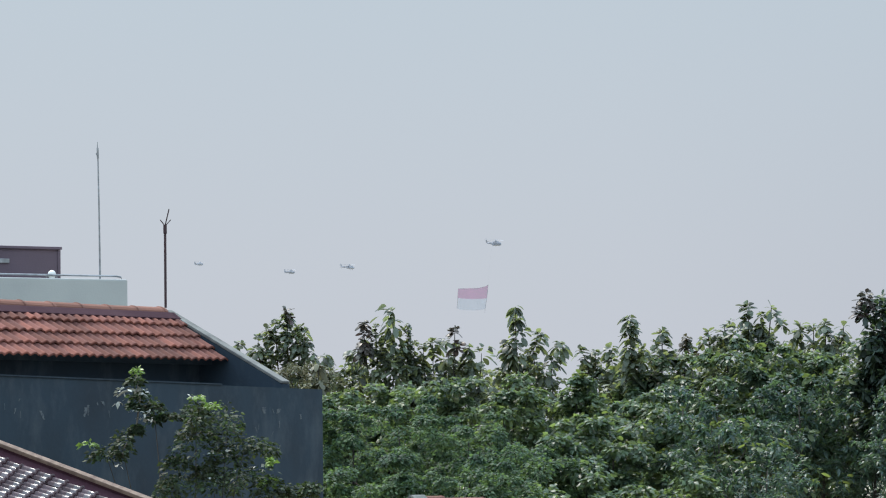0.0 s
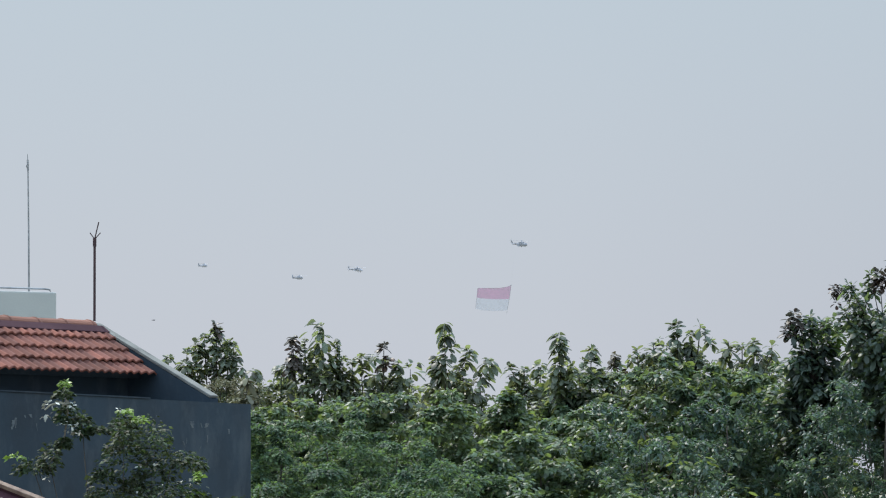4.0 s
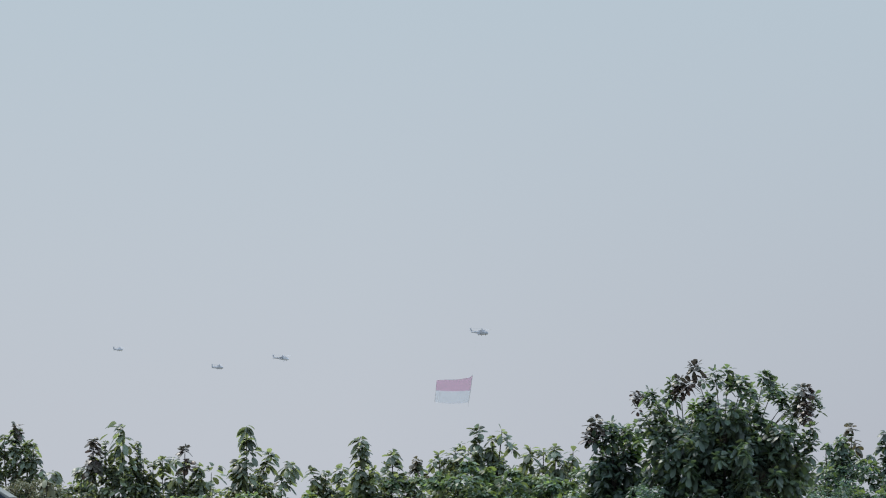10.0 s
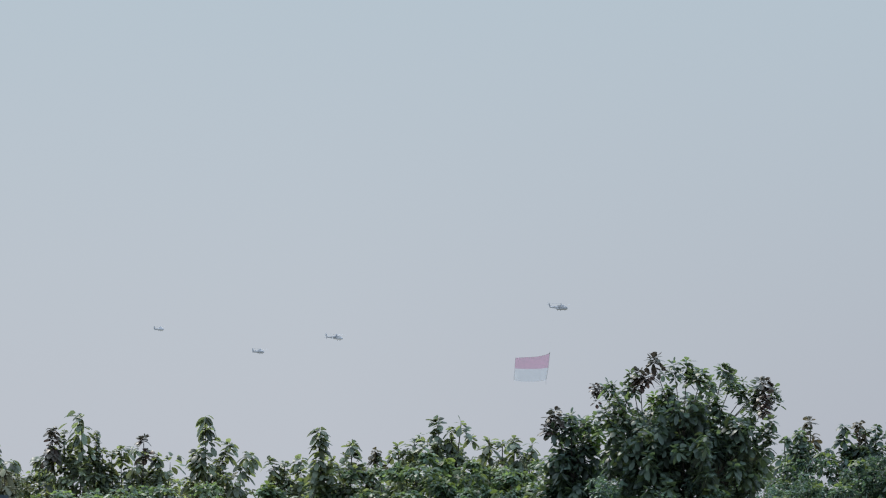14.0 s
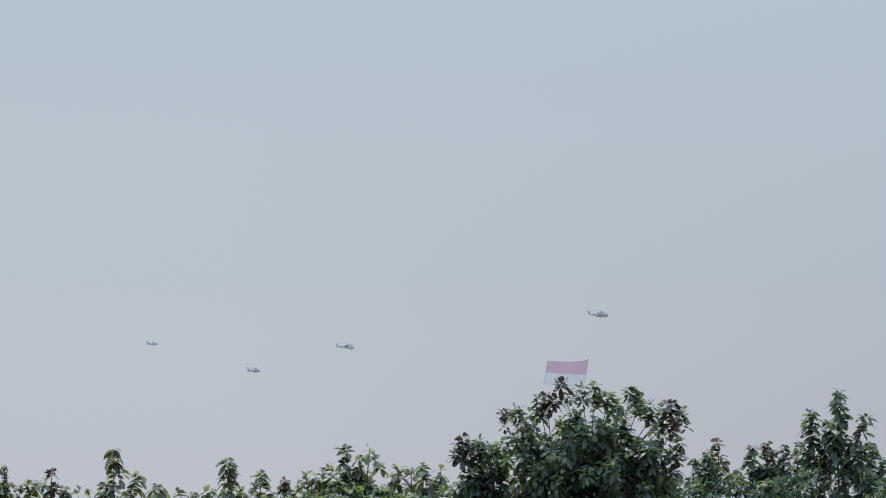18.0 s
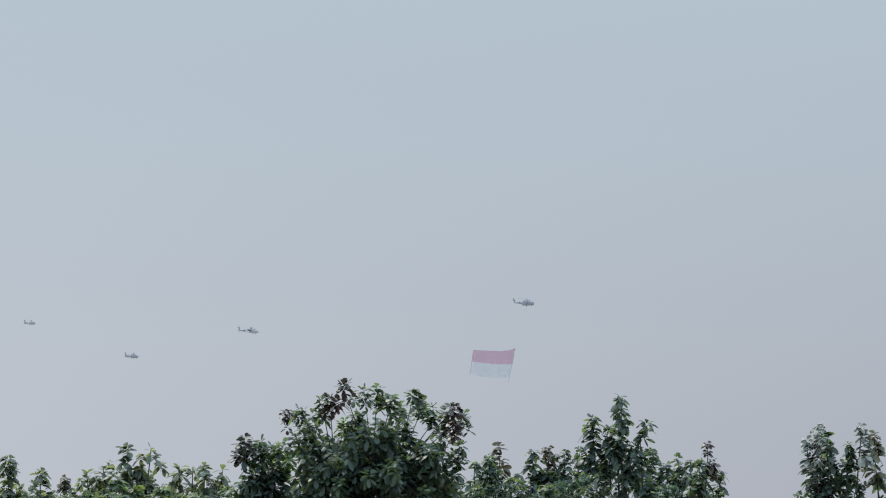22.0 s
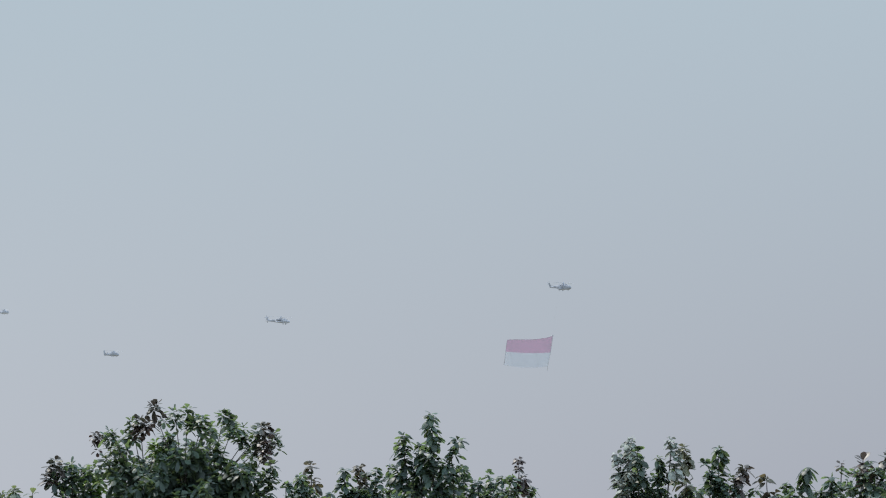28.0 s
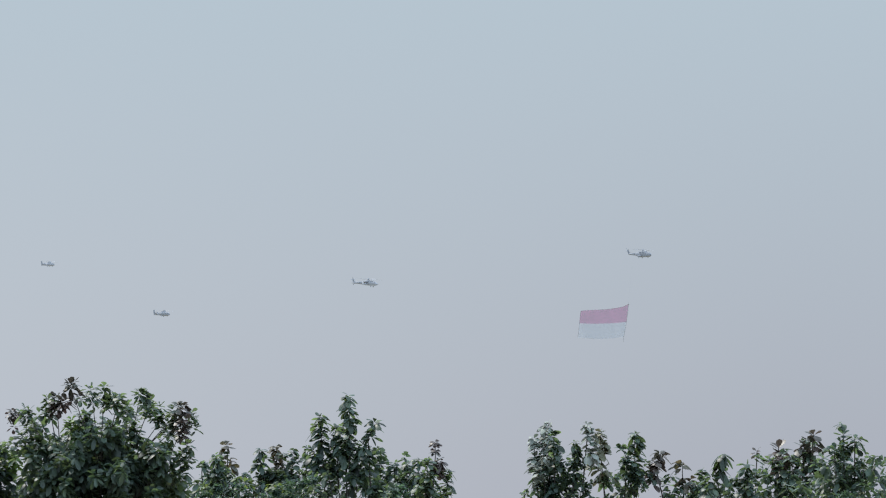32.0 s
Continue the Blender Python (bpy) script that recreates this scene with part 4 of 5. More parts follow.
def garden_tree():
    """The scruffy tree before the grey wall."""
    rng = np.random.default_rng(11)
    d = 29.6
    p = spot(-3.9, 0.0, d)
    tree = thing("garden_tree", pose(p.x, p.y, 0), "scruffy garden tree with dark glossy leaves and dead pale twigs", "tree")

    def cluster(name, mat, spots, per, size, label=""):
        cs = np.array([(x, 0.07 * x + rng.normal(0, 0.12), z) for x, z, r in spots])
        b, w, s, u = clump_leaves(cs, [r for x, z, r in spots], per, size, rng, 0.25)
        link(name, leaf_mesh(name, b, w, s, rng, 0.6), mat, tree, label, "stuff")
        return cs

    main = cluster("crown", "bush", [(-0.02, 6.39, 0.14), (0.12, 6.27, 0.18), (-0.04, 6.18, 0.16), (0.23, 6.18, 0.18), (0.37, 6.09, 0.17), (0.00, 6.02, 0.19), (0.49, 6.04, 0.12), (0.23, 5.95, 0.19), (-0.09, 5.81, 0.20), (0.14, 5.74, 0.22), (0.42, 5.76, 0.19), (0.58, 5.69, 0.16), (0.81, 5.71, 0.12), (-0.62, 6.09, 0.14), (-0.74, 6.02, 0.12), (-0.23, 6.34, 0.07), (-0.37, 6.41, 0.08), (-0.51, 6.23, 0.07), (-0.18, 5.95, 0.14), (0.05, 5.88, 0.19), (0.33, 5.83, 0.19), (-0.23, 5.72, 0.14), (0.70, 5.67, 0.14), (0.91, 5.74, 0.07), (0.00, 6.27, 0.14)], 190, 0.047)
    cluster("sunlit_leaves", "lime", [(-0.51, 6.71, 0.06), (-0.89, 6.13, 0.06), (0.13, 6.42, 0.05), (0.54, 5.79, 0.06), (0.60, 5.97, 0.04), (0.00, 6.50, 0.04)], 46, 0.046, "bright yellow-green young leaves")
    cluster("dead_leaves", "dry", [(-0.62, 6.54, 0.04), (-0.57, 6.57, 0.04), (-0.51, 6.58, 0.04), (-0.43, 6.55, 0.04), (-0.63, 6.47, 0.03), (-0.51, 6.38, 0.06), (-0.67, 5.95, 0.06), (-0.40, 6.37, 0.06), (-0.36, 6.32, 0.05), (-0.46, 6.33, 0.05), (-0.05, 6.49, 0.04), (-0.09, 6.09, 0.14), (0.19, 6.04, 0.14), (0.42, 5.90, 0.14), (0.10, 5.81, 0.14)], 7, 0.045, "pale dry leaves")
    cluster("upper_leaves", "bush", [(-0.51, 6.63, 0.06), (-0.48, 6.50, 0.08), (-0.52, 6.43, 0.06), (-0.37, 6.32, 0.06)], 130, 0.045)
    arch = [(-0.66, -0.1, 6.52), (-0.61, -0.1, 6.56), (-0.54, -0.1, 6.58), (-0.47, -0.1, 6.56), (-0.41, -0.1, 6.52)]
    part("dead_twig", tube(arch, [0.006, 0.009, 0.010, 0.009, 0.006], 6), "dry", tree, "pale dead twig")
    limbs_of(tree, 5.2, [tuple(c) for c in main[[0, 3, 4, 7, 9, 13, 14, 16]]], rng, 0.03, "dark_bark")
    part("twig", tube([tuple(main[13]), tuple(main[17]), (-0.48, 0.0, 6.50), (-0.51, 0.0, 6.71)], 0.008, 6), "bark", tree)


garden_tree()


# ---- helicopters ----
def rotor_blade(r0, r1, chord, droop):
    bm = bmesh.new()
    a = []
    for x, c, z in ((r0, chord * 0.6, 0.0), (r0 + 0.5, chord, 0.01), ((r0 + r1) / 2, chord, 0.08), (r1, chord * 0.9, 0.08 - droop)):
        a.append([bm.verts.new((x, c * 0.35, z + 0.03)), bm.verts.new((x, c * 0.35, z - 0.03)), bm.verts.new((x, -c * 0.65, z - 0.01))])
    for s, t in zip(a, a[1:]):
        for k in range(3):
            bm.faces.new((s[k], s[(k + 1) % 3], t[(k + 1) % 3], t[k]))
    bm.faces.new(a[0])
    bm.faces.new(a[-1][::-1])
    bmesh.ops.recalc_face_normals(bm, faces=bm.faces)
    return bm


def add_rotor(h, name, m, radius, chord, blades, hub):
    ob = part(name, tube([(0, 0, -hub * 0.6), (0, 0, hub)], [hub, hub * 0.7], 10), "rotor", h)
    ob.matrix_basis = m
    first = None
    for k in range(blades):
        if first is None:
            first = part("blade", rotor_blade(hub * 0.6, radius, chord, 0.02 * radius), "rotor", ob)
        else:
            b = link("blade", first.data, "rotor", ob)
            b.matrix_basis = pose(0, 0, 0, 0, 0, 360 * k / blades)
    return ob


def wheel(h, x, y, z, r):
    part("strut", tube([(x, y * 0.8, z + 0.8), (x, y, z)], 0.08, 6), "army", h)
    bm = bmesh.new()
    bmesh.ops.create_cone(bm, cap_ends=True, segments=16, radius1=r, radius2=r, depth=0.25, matrix=pose(x, y, z, 90, 0, 0))
    bmesh.ops.bevel(bm, geom=[e for e in bm.edges if e.calc_face_angle(0) > 1], offset=0.05, segments=2, affect="EDGES")
    part("wheel", bm, "rotor", h)


def transport_helicopter():
    h = thing("helicopter", Matrix(), "haze-greyed transport helicopter in flight, towing a large flag", "helicopter", "flight of helicopters")
    part("fuselage", loft([(6.3, -0.3, 0.15, 0.15), (5.9, -0.25, 0.7, 0.65), (4.9, -0.1, 1.0, 1.1), (3.6, 0.0, 1.05, 1.3), (-1.6, 0.0, 1.05, 1.3), (-3.0, 0.2, 0.85, 1.05), (-4.6, 0.4, 0.45, 0.72)], 16, 2.8), "army", h, smooth=True)
    part("tail_boom", loft([(-4.4, 0.4, 0.48, 0.72), (-6.5, 0.42, 0.38, 0.56), (-9.2, 0.55, 0.26, 0.44)], 12), "army", h, smooth=True)
    part("tail_fin", prism([(-8.3, 0.5), (-9.5, 0.4), (-10.6, 2.6), (-9.7, 2.75)], -0.09, 0.09), "army", h)
    part("stabilizer", box((-9.9, 0.1, 1.6), (-9.1, 2.1, 1.68), 0.02), "army", h)
    part("engine_cowling", loft([(3.4, 1.25, 0.25, 0.15), (2.7, 1.4, 0.75, 0.45), (0.0, 1.45, 0.8, 0.5), (-2.4, 1.2, 0.5, 0.35)], 14, 2.8), "army", h, smooth=True)
    part("windscreen", loft([(6.0, 0.1, 0.35, 0.18), (5.4, 0.35, 0.86, 0.42), (4.7, 0.5, 0.95, 0.5)], 14, 2.6), "canopy", h, smooth=True)
    for y in (-1, 1):
        part("sponson", loft([(0.6, -0.75, 0.1, 0.1), (0.0, -0.75, 0.42, 0.36), (-1.6, -0.75, 0.42, 0.36), (-2.4, -0.7, 0.1, 0.1)], 12), "army", h, smooth=True).location.y = 1.25 * y
        part("exhaust", tube([(-0.9, 0.75 * y, 1.45), (-1.4, 1.15 * y, 1.5)], 0.22, 10), "rotor", h)
        wheel(h, -1.0, 1.45 * y, -1.5, 0.32)
        for k in range(4):
            part("side_window", box((2.9 - 1.1 * k, 1.06 * y - 0.012, 0.15), (3.5 - 1.1 * k, 1.06 * y + 0.012, 0.75), 0.008), "canopy", h)
    wheel(h, 4.3, 0.0, -1.5, 0.28)
    part("mast", tube([(0.6, 0, 1.8), (0.6, 0, 2.5)], 0.22, 10), "rotor", h)
    main = add_rotor(h, "main_rotor", pose(0.6, 0, 2.5, 0, 2, 0), 7.9, 0.6, 4, 0.42)
    tail = add_rotor(h, "tail_rotor", pose(-10.2, -0.25, 2.45, 90, 0, 0), 1.5, 0.22, 4, 0.15)
    return h, main, tail


def attack_helicopter():
    h = thing("helicopter", Matrix(), "slim haze-greyed attack helicopter with stub wings in flight", "helicopter", "flight of helicopters")
    part("fuselage", loft([(6.6, -0.45, 0.12, 0.15), (6.2, -0.4, 0.45, 0.42), (5.0, -0.25, 0.6, 0.75), (2.2, 0.0, 0.7, 1.1), (-0.8, 0.1, 0.7, 1.0), (-3.0, 0.2, 0.5, 0.72)], 14, 3.0), "army_pale", h, smooth=True)
    part("tail_boom", loft([(-2.8, 0.2, 0.5, 0.7), (-5.5, 0.32, 0.34, 0.54), (-8.2, 0.42, 0.22, 0.42)], 12, 2.6), "army_pale", h, smooth=True)
    part("tail_fin", prism([(-7.3, 0.5), (-8.3, 0.2), (-9.2, 2.3), (-8.5, 2.4)], -0.1, 0.1), "army_pale", h)
    part("stabilator", box((-8.7, -1.6, 0.0), (-7.9, 1.6, 0.08), 0.02), "army_pale", h)
    part("front_canopy", loft([(5.4, 0.15, 0.25, 0.15), (4.6, 0.55, 0.45, 0.42), (3.7, 0.65, 0.48, 0.45)], 12, 3.0), "canopy", h, smooth=True)
    part("rear_canopy", loft([(3.7, 0.8, 0.46, 0.4), (3.0, 1.05, 0.48, 0.5), (1.7, 1.0, 0.45, 0.4)], 12, 3.0), "canopy", h, smooth=True)
    part("engine_fairing", loft([(1.7, 1.0, 0.5, 0.4), (0.6, 1.15, 0.6, 0.45), (-1.4, 0.95, 0.4, 0.3)], 12, 3.0), "army_pale", h, smooth=True)
    for y in (-1, 1):
        part("engine_nacelle", loft([(1.2, 0.7, 0.2, 0.25), (0.8, 0.7, 0.4, 0.42), (-1.0, 0.7, 0.4, 0.42), (-1.8, 0.75, 0.25, 0.28)], 12), "army_pale", h, smooth=True).location.y = 0.95 * y
        part("stub_wing", box((-0.2, 0.7 * y, -0.15), (0.8, 2.6 * y, -0.02), 0.03), "army_pale", h)
        for q in (1.5, 2.4):
            part("wing_store", loft([(1.4, -0.45, 0.05, 0.05), (1.2, -0.45, 0.24, 0.24), (-0.6, -0.45, 0.24, 0.24), (-0.7, -0.45, 0.1, 0.1)], 10), "rotor", h, smooth=True).location.y = q * y
        wheel(h, 3.0, 1.05 * y, -1.5, 0.3)
    wheel(h, -8.4, 0.0, -0.55, 0.2)
    part("gun_turret", loft([(4.6, -1.05, 0.1, 0.1), (4.2, -1.0, 0.25, 0.28), (3.5, -0.95, 0.2, 0.25)], 10), "rotor", h, smooth=True)
    part("gun_barrel", tube([(4.4, 0, -1.15), (5.6, 0, -1.2)], 0.06, 6), "rotor", h)
    part("mast", tube([(0.6, 0, 1.3), (0.6, 0, 2.1)], 0.2, 10), "rotor", h)
    main = add_rotor(h, "main_rotor", pose(0.6, 0, 2.1, 0, 2, 0), 7.2, 0.55, 4, 0.4)
    tail = add_rotor(h, "tail_rotor", pose(-8.8, -0.25, 1.9, 90, 0, 0), 1.4, 0.22, 4, 0.14)
    return h, main, tail


def light_helicopter():
    h = thing("helicopter", Matrix(), "haze-greyed utility helicopter with a shrouded tail rotor in flight", "helicopter", "flight of helicopters")
    part("fuselage", loft([(4.6, -0.35, 0.1, 0.12), (4.1, -0.3, 0.55, 0.5), (3.0, -0.05, 0.9, 1.0), (1.4, 0.05, 1.0, 1.25), (-1.0, 0.1, 0.95, 1.2), (-2.6, 0.0, 0.5, 0.9)], 14, 2.6), "army_pale", h, smooth=True)
    part("tail_boom", loft([(-2.4, 0.0, 0.5, 0.85), (-4.5, -0.1, 0.32, 0.62), (-6.4, -0.1, 0.24, 0.58)], 12), "army_pale", h, smooth=True)
    part("tail_fin", prism([(-5.7, -0.5), (-6.9, -0.8), (-7.6, 2.3), (-6.7, 2.4)], -0.14, 0.14), "army_pale", h)
    part("stabilizer", box((-5.9, -1.5, 0.5), (-5.3, 1.5, 0.56), 0.02), "army_pale", h)
    for y in (-1, 1):
        part("endplate", prism([(-5.2, 0.1), (-6.0, 0.1), (-6.1, 1.2), (-5.6, 1.2)], 1.5 * y - 0.04, 1.5 * y + 0.04), "army_pale", h)
        wheel(h, -0.6, 0.95 * y, -1.35, 0.25)
    wheel(h, 2.9, 0.0, -1.35, 0.22)
    part("windscreen", loft([(4.2, -0.05, 0.4, 0.25), (3.4, 0.3, 0.8, 0.5), (2.4, 0.45, 0.9, 0.5)], 12, 2.6), "canopy", h, smooth=True)
    part("engine_cowling", loft([(1.8, 1.05, 0.3, 0.2), (0.8, 1.3, 0.7, 0.55), (-1.0, 1.2, 0.65, 0.5), (-2.8, 0.6, 0.3, 0.3)], 12, 2.6), "army_pale", h, smooth=True)
    part("mast", tube([(0.4, 0, 1.5), (0.4, 0, 2.0)], 0.16, 10), "rotor", h)
    main = add_rotor(h, "main_rotor", pose(0.4, 0, 2.0, 0, 2, 0), 5.9, 0.4, 4, 0.3)
    tail = add_rotor(h, "tail_rotor", pose(-6.75, 0, 0.85, 90, 0, 0), 0.5, 0.12, 6, 0.12)
    return h, main, tail


# ---- flag ----
FLAG_LONG = 33.0


def towed_flag():
    """Origin at the upper leading corner; the flag trails towards -x."""
    f = thing("flag", Matrix(), "huge red and white cloth flag towed below a helicopter", "flag")

    def edge(u, v):
        # u: 0 at the leading edge to 1 at the trailing one; v: 0 top, 1 seam, 2 bottom
        top = -1.6 * math.sin(math.pi * u) ** 0.8 * (1 - u) - 0.5 * u * (1 - u)
        seam = -9.2 + 2.7 * u - 0.5 * math.sin(math.pi * u)
        foot = -16.8 + 3.0 * u - 1.0 * math.sin(math.pi * u)
        z = top + (seam - top) * v if v <= 1 else seam + (foot - seam) * (v - 1)
        lean = (-4.4 - 1.0 * u) * (z / -16.8)
        return Vector((-FLAG_LONG * u + lean, 0.9 * math.sin(5.5 * u + 0.5 * v) * (0.25 + u) + 0.25 * math.sin(17 * u + 2 * v), z))

    def panel(name, v0, v1, mat, label):
        bm = bmesh.new()
        cols = [[bm.verts.new(edge(i / 44, v0 + (v1 - v0) * j / 8)) for j in range(9)] for i in range(45)]
        for a, b in zip(cols, cols[1:]):
            for j in range(8):
                bm.faces.new((a[j], a[j + 1], b[j + 1], b[j]))
        part(name, bm, mat, f, label, smooth=True)

    panel("upper_panel", 0, 1, "red_cloth", "red cloth, colour paled for haze")
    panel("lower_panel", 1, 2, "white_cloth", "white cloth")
    part("leading_rope", tube([edge(0, 2 * k / 10) + Vector((0.1, 0, 0)) for k in range(11)], 0.12, 6), "rope", f)
    part("trailing_rope", tube([edge(1, 2 * k / 10) for k in range(11)], 0.09, 6), "rope", f)
    part("top_rope", tube([edge(k / 20, 0) for k in range(21)], 0.10, 6), "rope", f)
    part("corner_knot", tube([(0.0, 0, 0.4), (0.1, 0, 0.1), (-0.1, 0, -0.5)], [0.1, 0.35, 0.2], 8), "rope", f)
    part("weight", tube([edge(0, 2) + Vector((0, 0, 0.2)), edge(0, 2) + Vector((-0.3, 0, -2.6))], [0.06, 0.09], 8), "rope", f)
    part("tow_line", tube([(0, 0, 0), (2.0, 0, 11.0), (5.2, 0, 24.5)], 0.006, 5), "rope", f)
    return f


def small_bird():
    f = thing("bird", Matrix(), "small dark bird flying past the tree tops", "bird", "small birds")
    part("body", loft([(0.045, 0.004, 0.003, 0.003), (0.036, 0.004, 0.012, 0.012), (0.008, 0, 0.018, 0.017), (-0.034, 0, 0.008, 0.008)], 10, 2.0), "cord", f, smooth=True)
    part("tail", prism([(-0.03, -0.002), (-0.065, -0.005), (-0.065, -0.002), (-0.03, 0.002)], -0.01, 0.01), "cord", f)
    wings = []
    for y in (-1, 1):
        bm = bmesh.new()
        v = [bm.verts.new(p) for p in ((0.02, 0.008 * y, 0.004), (0.025, 0.045 * y, 0.012), (0.0, 0.085 * y, 0.008), (-0.02, 0.045 * y, 0.008), (-0.02, 0.008 * y, 0.002))]
        r = bmesh.ops.extrude_face_region(bm, geom=[bm.faces.new(v)])
        for q in r["geom"]:
            if isinstance(q, bmesh.types.BMVert):
                q.co.z += 0.003
        bmesh.ops.recalc_face_normals(bm, faces=bm.faces)
        wings.append(part("wing", bm, "cord", f))
    return f, wings


def motions():
    lead, lead_main, lead_tail = transport_helicopter()
    second, second_main, second_tail = attack_helicopter()
    third, third_main, third_tail = light_helicopter()
    fourth, fourth_main, fourth_tail = light_helicopter()
    flag = towed_flag()
    # compass angle and elevation of each, second by second
    H1 = [(0.833, 3.387), (1.206, 3.451), (1.587, 3.507), (1.957, 3.561), (2.355, 3.626), (2.763, 3.682), (3.164, 3.722), (3.581, 3.754), (3.995, 3.789), (4.422, 3.824), (4.861, 3.878), (5.315, 3.938), (5.781, 4.009), (6.265, 4.075), (6.755, 4.148), (7.273, 4.209), (7.812, 4.287), (8.344, 4.355), (8.888, 4.422), (9.434, 4.483), (9.985, 4.529), (10.558, 4.578), (11.141, 4.644), (11.726, 4.724), (12.317, 4.796), (12.911, 4.879), (13.527, 4.964), (14.146, 5.036), (14.760, 5.124), (15.375, 5.203), (16.005, 5.273), (16.656, 5.318), (17.317, 5.364)]
    H2 = [(-1.504, 3.038), (-1.197, 3.079), (-0.890, 3.124), (-0.581, 3.171), (-0.259, 3.232), (0.056, 3.290), (0.388, 3.343), (0.704, 3.389), (1.022, 3.417), (1.352, 3.438), (1.698, 3.460), (2.057, 3.496), (2.421, 3.534), (2.798, 3.585), (3.186, 3.647), (3.576, 3.719), (3.985, 3.823), (4.421, 3.891), (4.849, 3.963), (5.293, 4.018), (5.763, 4.086), (6.244, 4.144), (6.751, 4.201), (7.280, 4.264), (7.841, 4.327), (8.428, 4.402), (9.031, 4.490), (9.635, 4.573), (10.252, 4.667), (10.896, 4.733), (11.565, 4.804), (12.242, 4.869), (12.936, 4.937)]
    H3 = [(-2.424, 2.971), (-2.108, 3.011), (-1.788, 3.049), (-1.483, 3.083), (-1.178, 3.108), (-0.868, 3.135), (-0.558, 3.168), (-0.247, 3.207), (0.060, 3.242), (0.377, 3.282), (0.694, 3.313), (1.004, 3.346), (1.335, 3.370), (1.658, 3.392), (1.982, 3.414), (2.318, 3.457), (2.680, 3.523), (3.034, 3.555), (3.390, 3.604), (3.752, 3.635), (4.120, 3.687), (4.511, 3.740), (4.902, 3.794), (5.314, 3.848), (5.748, 3.903), (6.193, 3.960), (6.653, 4.022), (7.127, 4.090), (7.603, 4.175), (8.094, 4.252), (8.604, 4.316), (9.140, 4.379), (9.700, 4.456)]
    H4 = [(-3.864, 3.111), (-3.572, 3.153), (-3.278, 3.197), (-2.986, 3.247), (-2.685, 3.299), (-2.392, 3.348), (-2.097, 3.403), (-1.805, 3.451), (-1.503, 3.500), (-1.197, 3.540), (-0.882, 3.586), (-0.564, 3.632), (-0.242, 3.664), (0.077, 3.709), (0.401, 3.752), (0.733, 3.814), (1.079, 3.920), (1.427, 3.981), (1.780, 4.040), (2.130, 4.098), (2.516, 4.151), (2.900, 4.228), (3.289, 4.307), (3.680, 4.386), (4.104, 4.478), (4.532, 4.569), (4.967, 4.659), (5.419, 4.756), (5.891, 4.855), (6.365, 4.955), (6.848, 5.043), (7.361, 5.142), (7.893, 5.233)]
    TR = [(0.709, 2.719), (1.077, 2.791), (1.442, 2.847), (1.811, 2.901), (2.194, 2.966), (2.583, 3.023), (2.986, 3.062), (3.397, 3.083), (3.824, 3.114), (4.266, 3.136), (4.719, 3.180), (5.170, 3.227), (5.650, 3.293), (6.114, 3.349), (6.591, 3.421), (7.093, 3.481), (7.621, 3.573), (8.151, 3.651), (8.684, 3.709), (9.226, 3.770), (9.780, 3.816), (10.362, 3.860), (10.957, 3.913), (11.553, 3.984), (12.158, 4.045), (12.776, 4.123), (13.391, 4.197), (13.988, 4.271), (14.589, 4.352), (15.202, 4.434), (15.813, 4.494), (16.445, 4.535), (17.094, 4.569)]
    TL = [(0.255, 2.666), (0.602, 2.733), (0.962, 2.800), (1.326, 2.859), (1.684, 2.923), (2.073, 2.977), (2.480, 3.027), (2.885, 3.054), (3.319, 3.056), (3.756, 3.083), (4.178, 3.112), (4.650, 3.164), (5.125, 3.214), (5.598, 3.276), (6.074, 3.337), (6.556, 3.401), (7.030, 3.519), (7.538, 3.609), (8.050, 3.689), (8.573, 3.756), (9.125, 3.800), (9.727, 3.843), (10.319, 3.886), (10.885, 3.956), (11.482, 4.008), (12.088, 4.064), (12.694, 4.127), (13.289, 4.213), (13.883, 4.300), (14.484, 4.369), (15.090, 4.428), (15.704, 4.462), (16.360, 4.469)]

    def track(rows, far, near):
        return [spot(a, e - 0.014, far + (near - far) * k / 32) for k, (a, e) in enumerate(rows)]

    def flight(thing, places, turn=0.0):
        rows = []
        for k, p in enumerate(places):
            d = places[min(k + 5, 32)] - places[max(k - 5, 0)]
            rows.append((k, pose(p.x, p.y, p.z, 0, 3, math.degrees(math.atan2(d.y, d.x)) + turn)))
        walk(thing, rows)

    flight(lead, track(H1, 2530, 1900))
    flight(second, track(H2, 2700, 1770), 16)
    flight(third, track(H3, 2950, 2080), 16)
    flight(fourth, track(H4, 3350, 2500), 10)
    rows = []
    for k in range(33):
        d = 2530 - 630 * k / 32
        a, b = spot(*TR[k], d), spot(*TL[k], d)
        wide = (a - b).length
        turn = math.degrees(math.acos(min(0.98, wide / FLAG_LONG)))
        b = spot(*TL[k], d + FLAG_LONG * math.sin(radians(turn)))
        az = (TR[k][0] + TL[k][0]) / 2
        tilt = math.degrees(math.atan2(a.z - b.z, wide))
        rows.append((k, pose(a.x, a.y, a.z, 0, -tilt * wide / FLAG_LONG, -az - turn)))
    walk(flag, rows)

    def flutter(wings):
        for k, wing in enumerate(wings):
            walk(wing, [(q / 10, pose(0, 0, 0, (38 if q % 2 else -18) * (1 if k else -1), 0, 0)) for q in range(321)])

    bird, wings = small_bird()
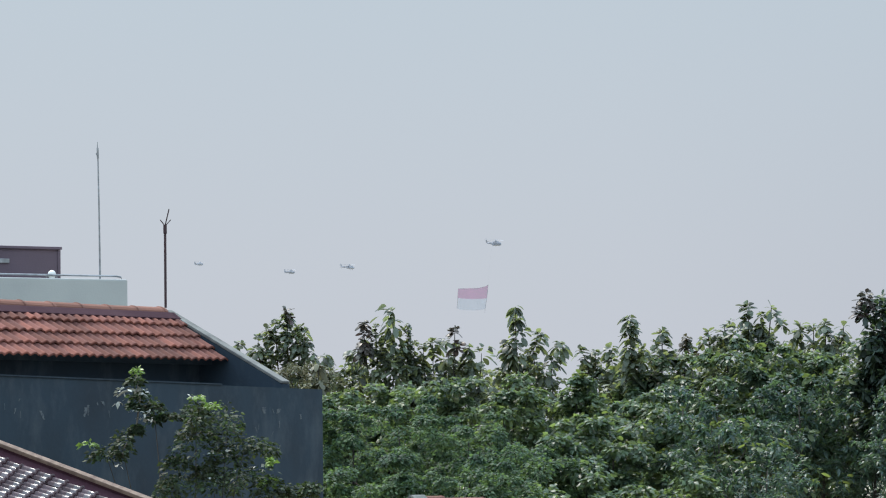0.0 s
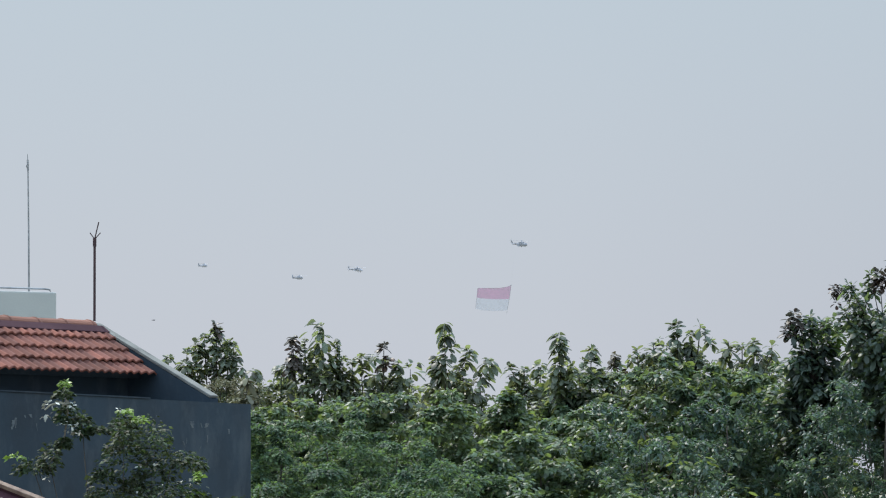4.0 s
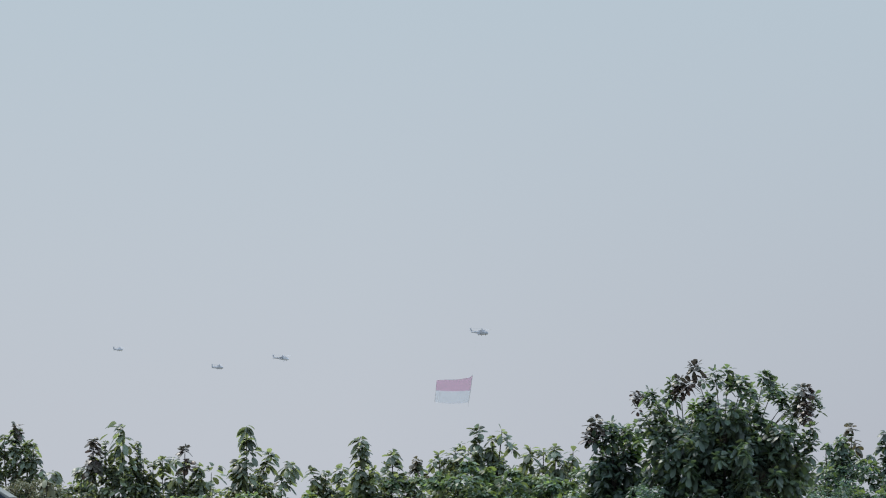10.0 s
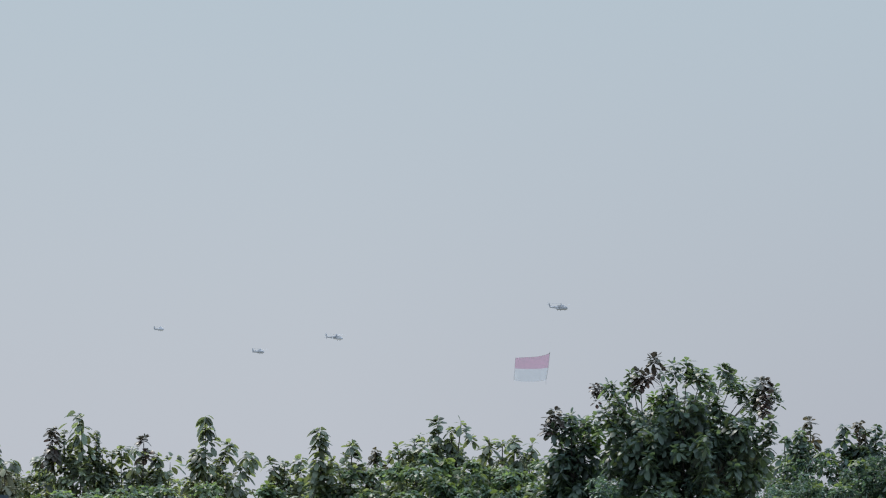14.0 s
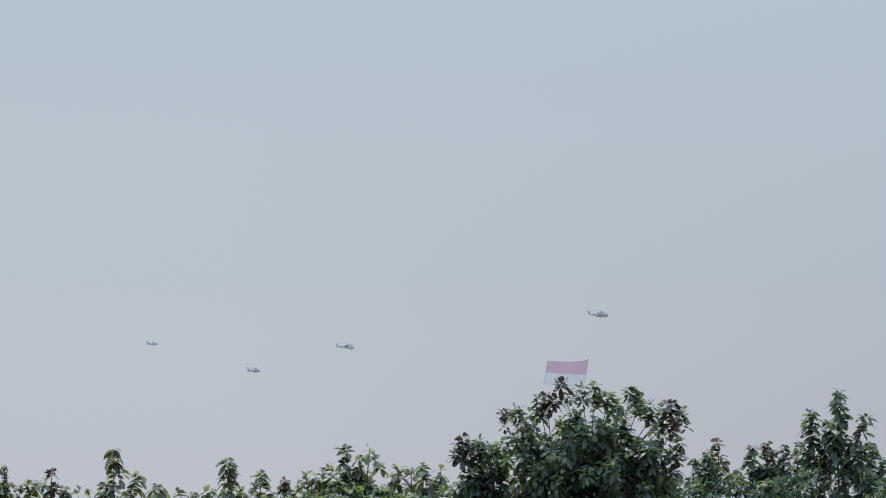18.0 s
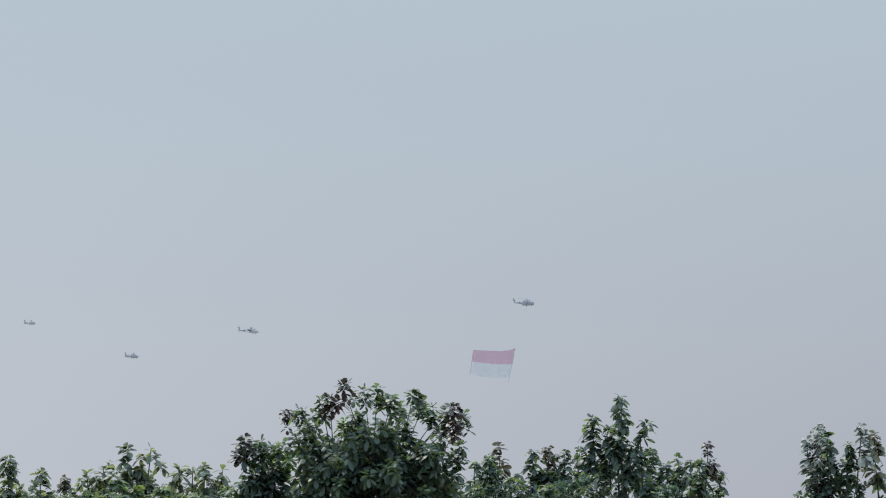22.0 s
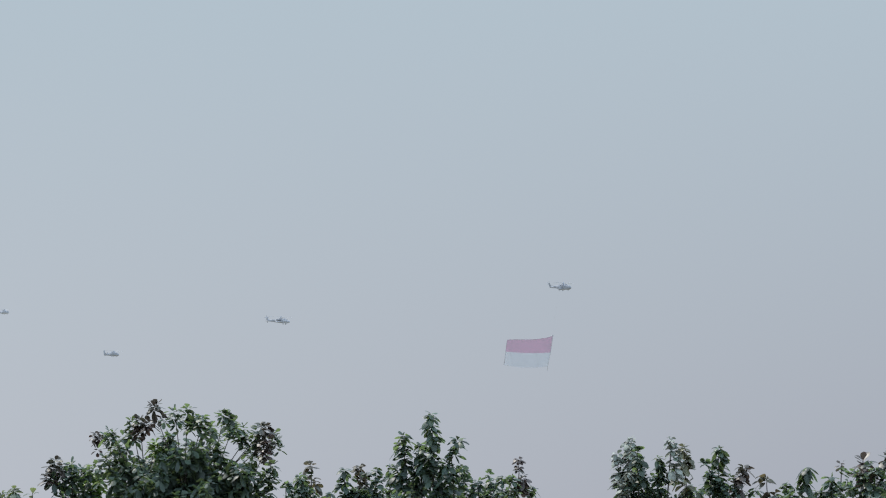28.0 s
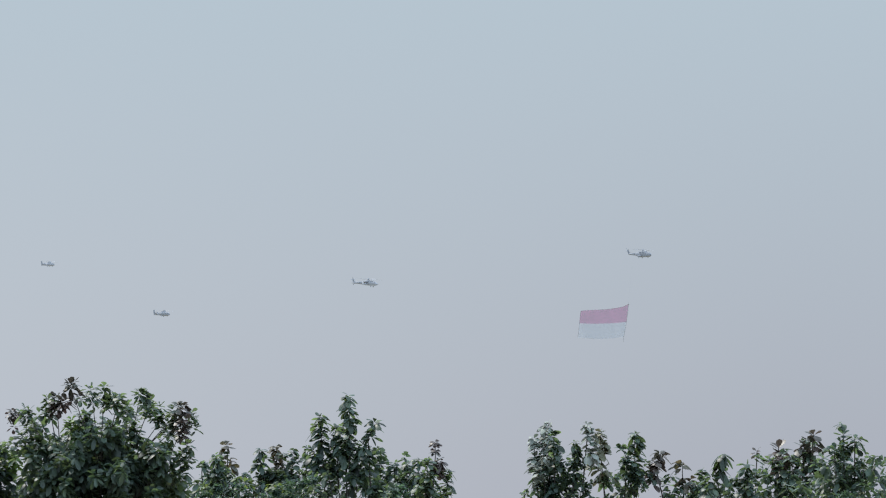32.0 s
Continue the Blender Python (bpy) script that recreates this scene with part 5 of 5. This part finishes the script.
    # it leaves a tree top, turns round beyond the roof and comes back to the next one
    rows = [(0, pose(*spot(-1.0, 1.9, 98.3), 0, 0, 181)), (0.6, pose(*spot(-1.0, 1.9, 98.3), 0, 0, 181))]
    for t, az, el, course in ((0.8, -1.32, 2.42, 181), (1.4, -2.77, 2.40, 181), (2.2, -4.24, 2.30, 181), (2.9, -5.0, 2.35, 240), (3.3, -4.9, 2.4, 300), (3.8, -4.0, 2.45, 350),
                              (4.5, -2.21, 2.32, 355), (4.7, -1.81, 2.38, 355), (4.9, -1.47, 2.31, 355), (5.1, -1.14, 2.39, 355), (5.25, -0.85, 2.39, 355), (32, -0.85, 2.39, 355)):
        rows.append((t, pose(*spot(az, el, 97.6 if t > 5.15 else 96), 0, 0, course)))
    walk(bird, rows)
    flutter(wings)
    # two more rise from behind the house and glide down into the tree tops
    for start, flown in ((-6.6, ((6.4, -5.6, 3.6), (7.2, -3.2, 3.65), (7.6, -1.95, 3.55), (7.9, -1.12, 3.37), (8.1, -0.78, 3.20), (8.3, -0.37, 3.09), (8.5, -0.07, 3.08), (8.8, 0.55, 2.7), (9.1, 1.14, 2.3))),
                         (-7.0, ((6.6, -6.6, 3.7), (7.2, -5.1, 3.9), (7.7, -3.59, 3.86), (7.9, -3.01, 3.80), (8.1, -2.50, 3.76), (8.35, -1.9, 3.2), (8.7, -1.25, 2.1)))):
        bird, wings = small_bird()
        p, end = spot(start, 0, 96), spot(*flown[-1][1:], 97.3)
        rows = [(0, pose(p.x, p.y, 0.02)), (5.4, pose(p.x, p.y, 0.02))]
        rows += [(t, pose(*spot(az, el, 96), 0, 0, -4)) for t, az, el in flown[:-1]]
        walk(bird, rows + [(flown[-1][0], pose(*end, 0, 0, -4)), (32, pose(*end, 0, 0, -4))])
        flutter(wings)
    # rotors turn at a little over three turns a second
    for rotor, step in ((lead_main, 78), (second_main, 80), (third_main, 82), (fourth_main, 79), (lead_tail, 85), (second_tail, 84), (third_tail, 86), (fourth_tail, 85)):
        base = rotor.matrix_basis.copy()
        walk(rotor, [(k / 15, base @ pose(0, 0, 0, 0, 0, (step * k) % 360)) for k in range(481)])


motions()
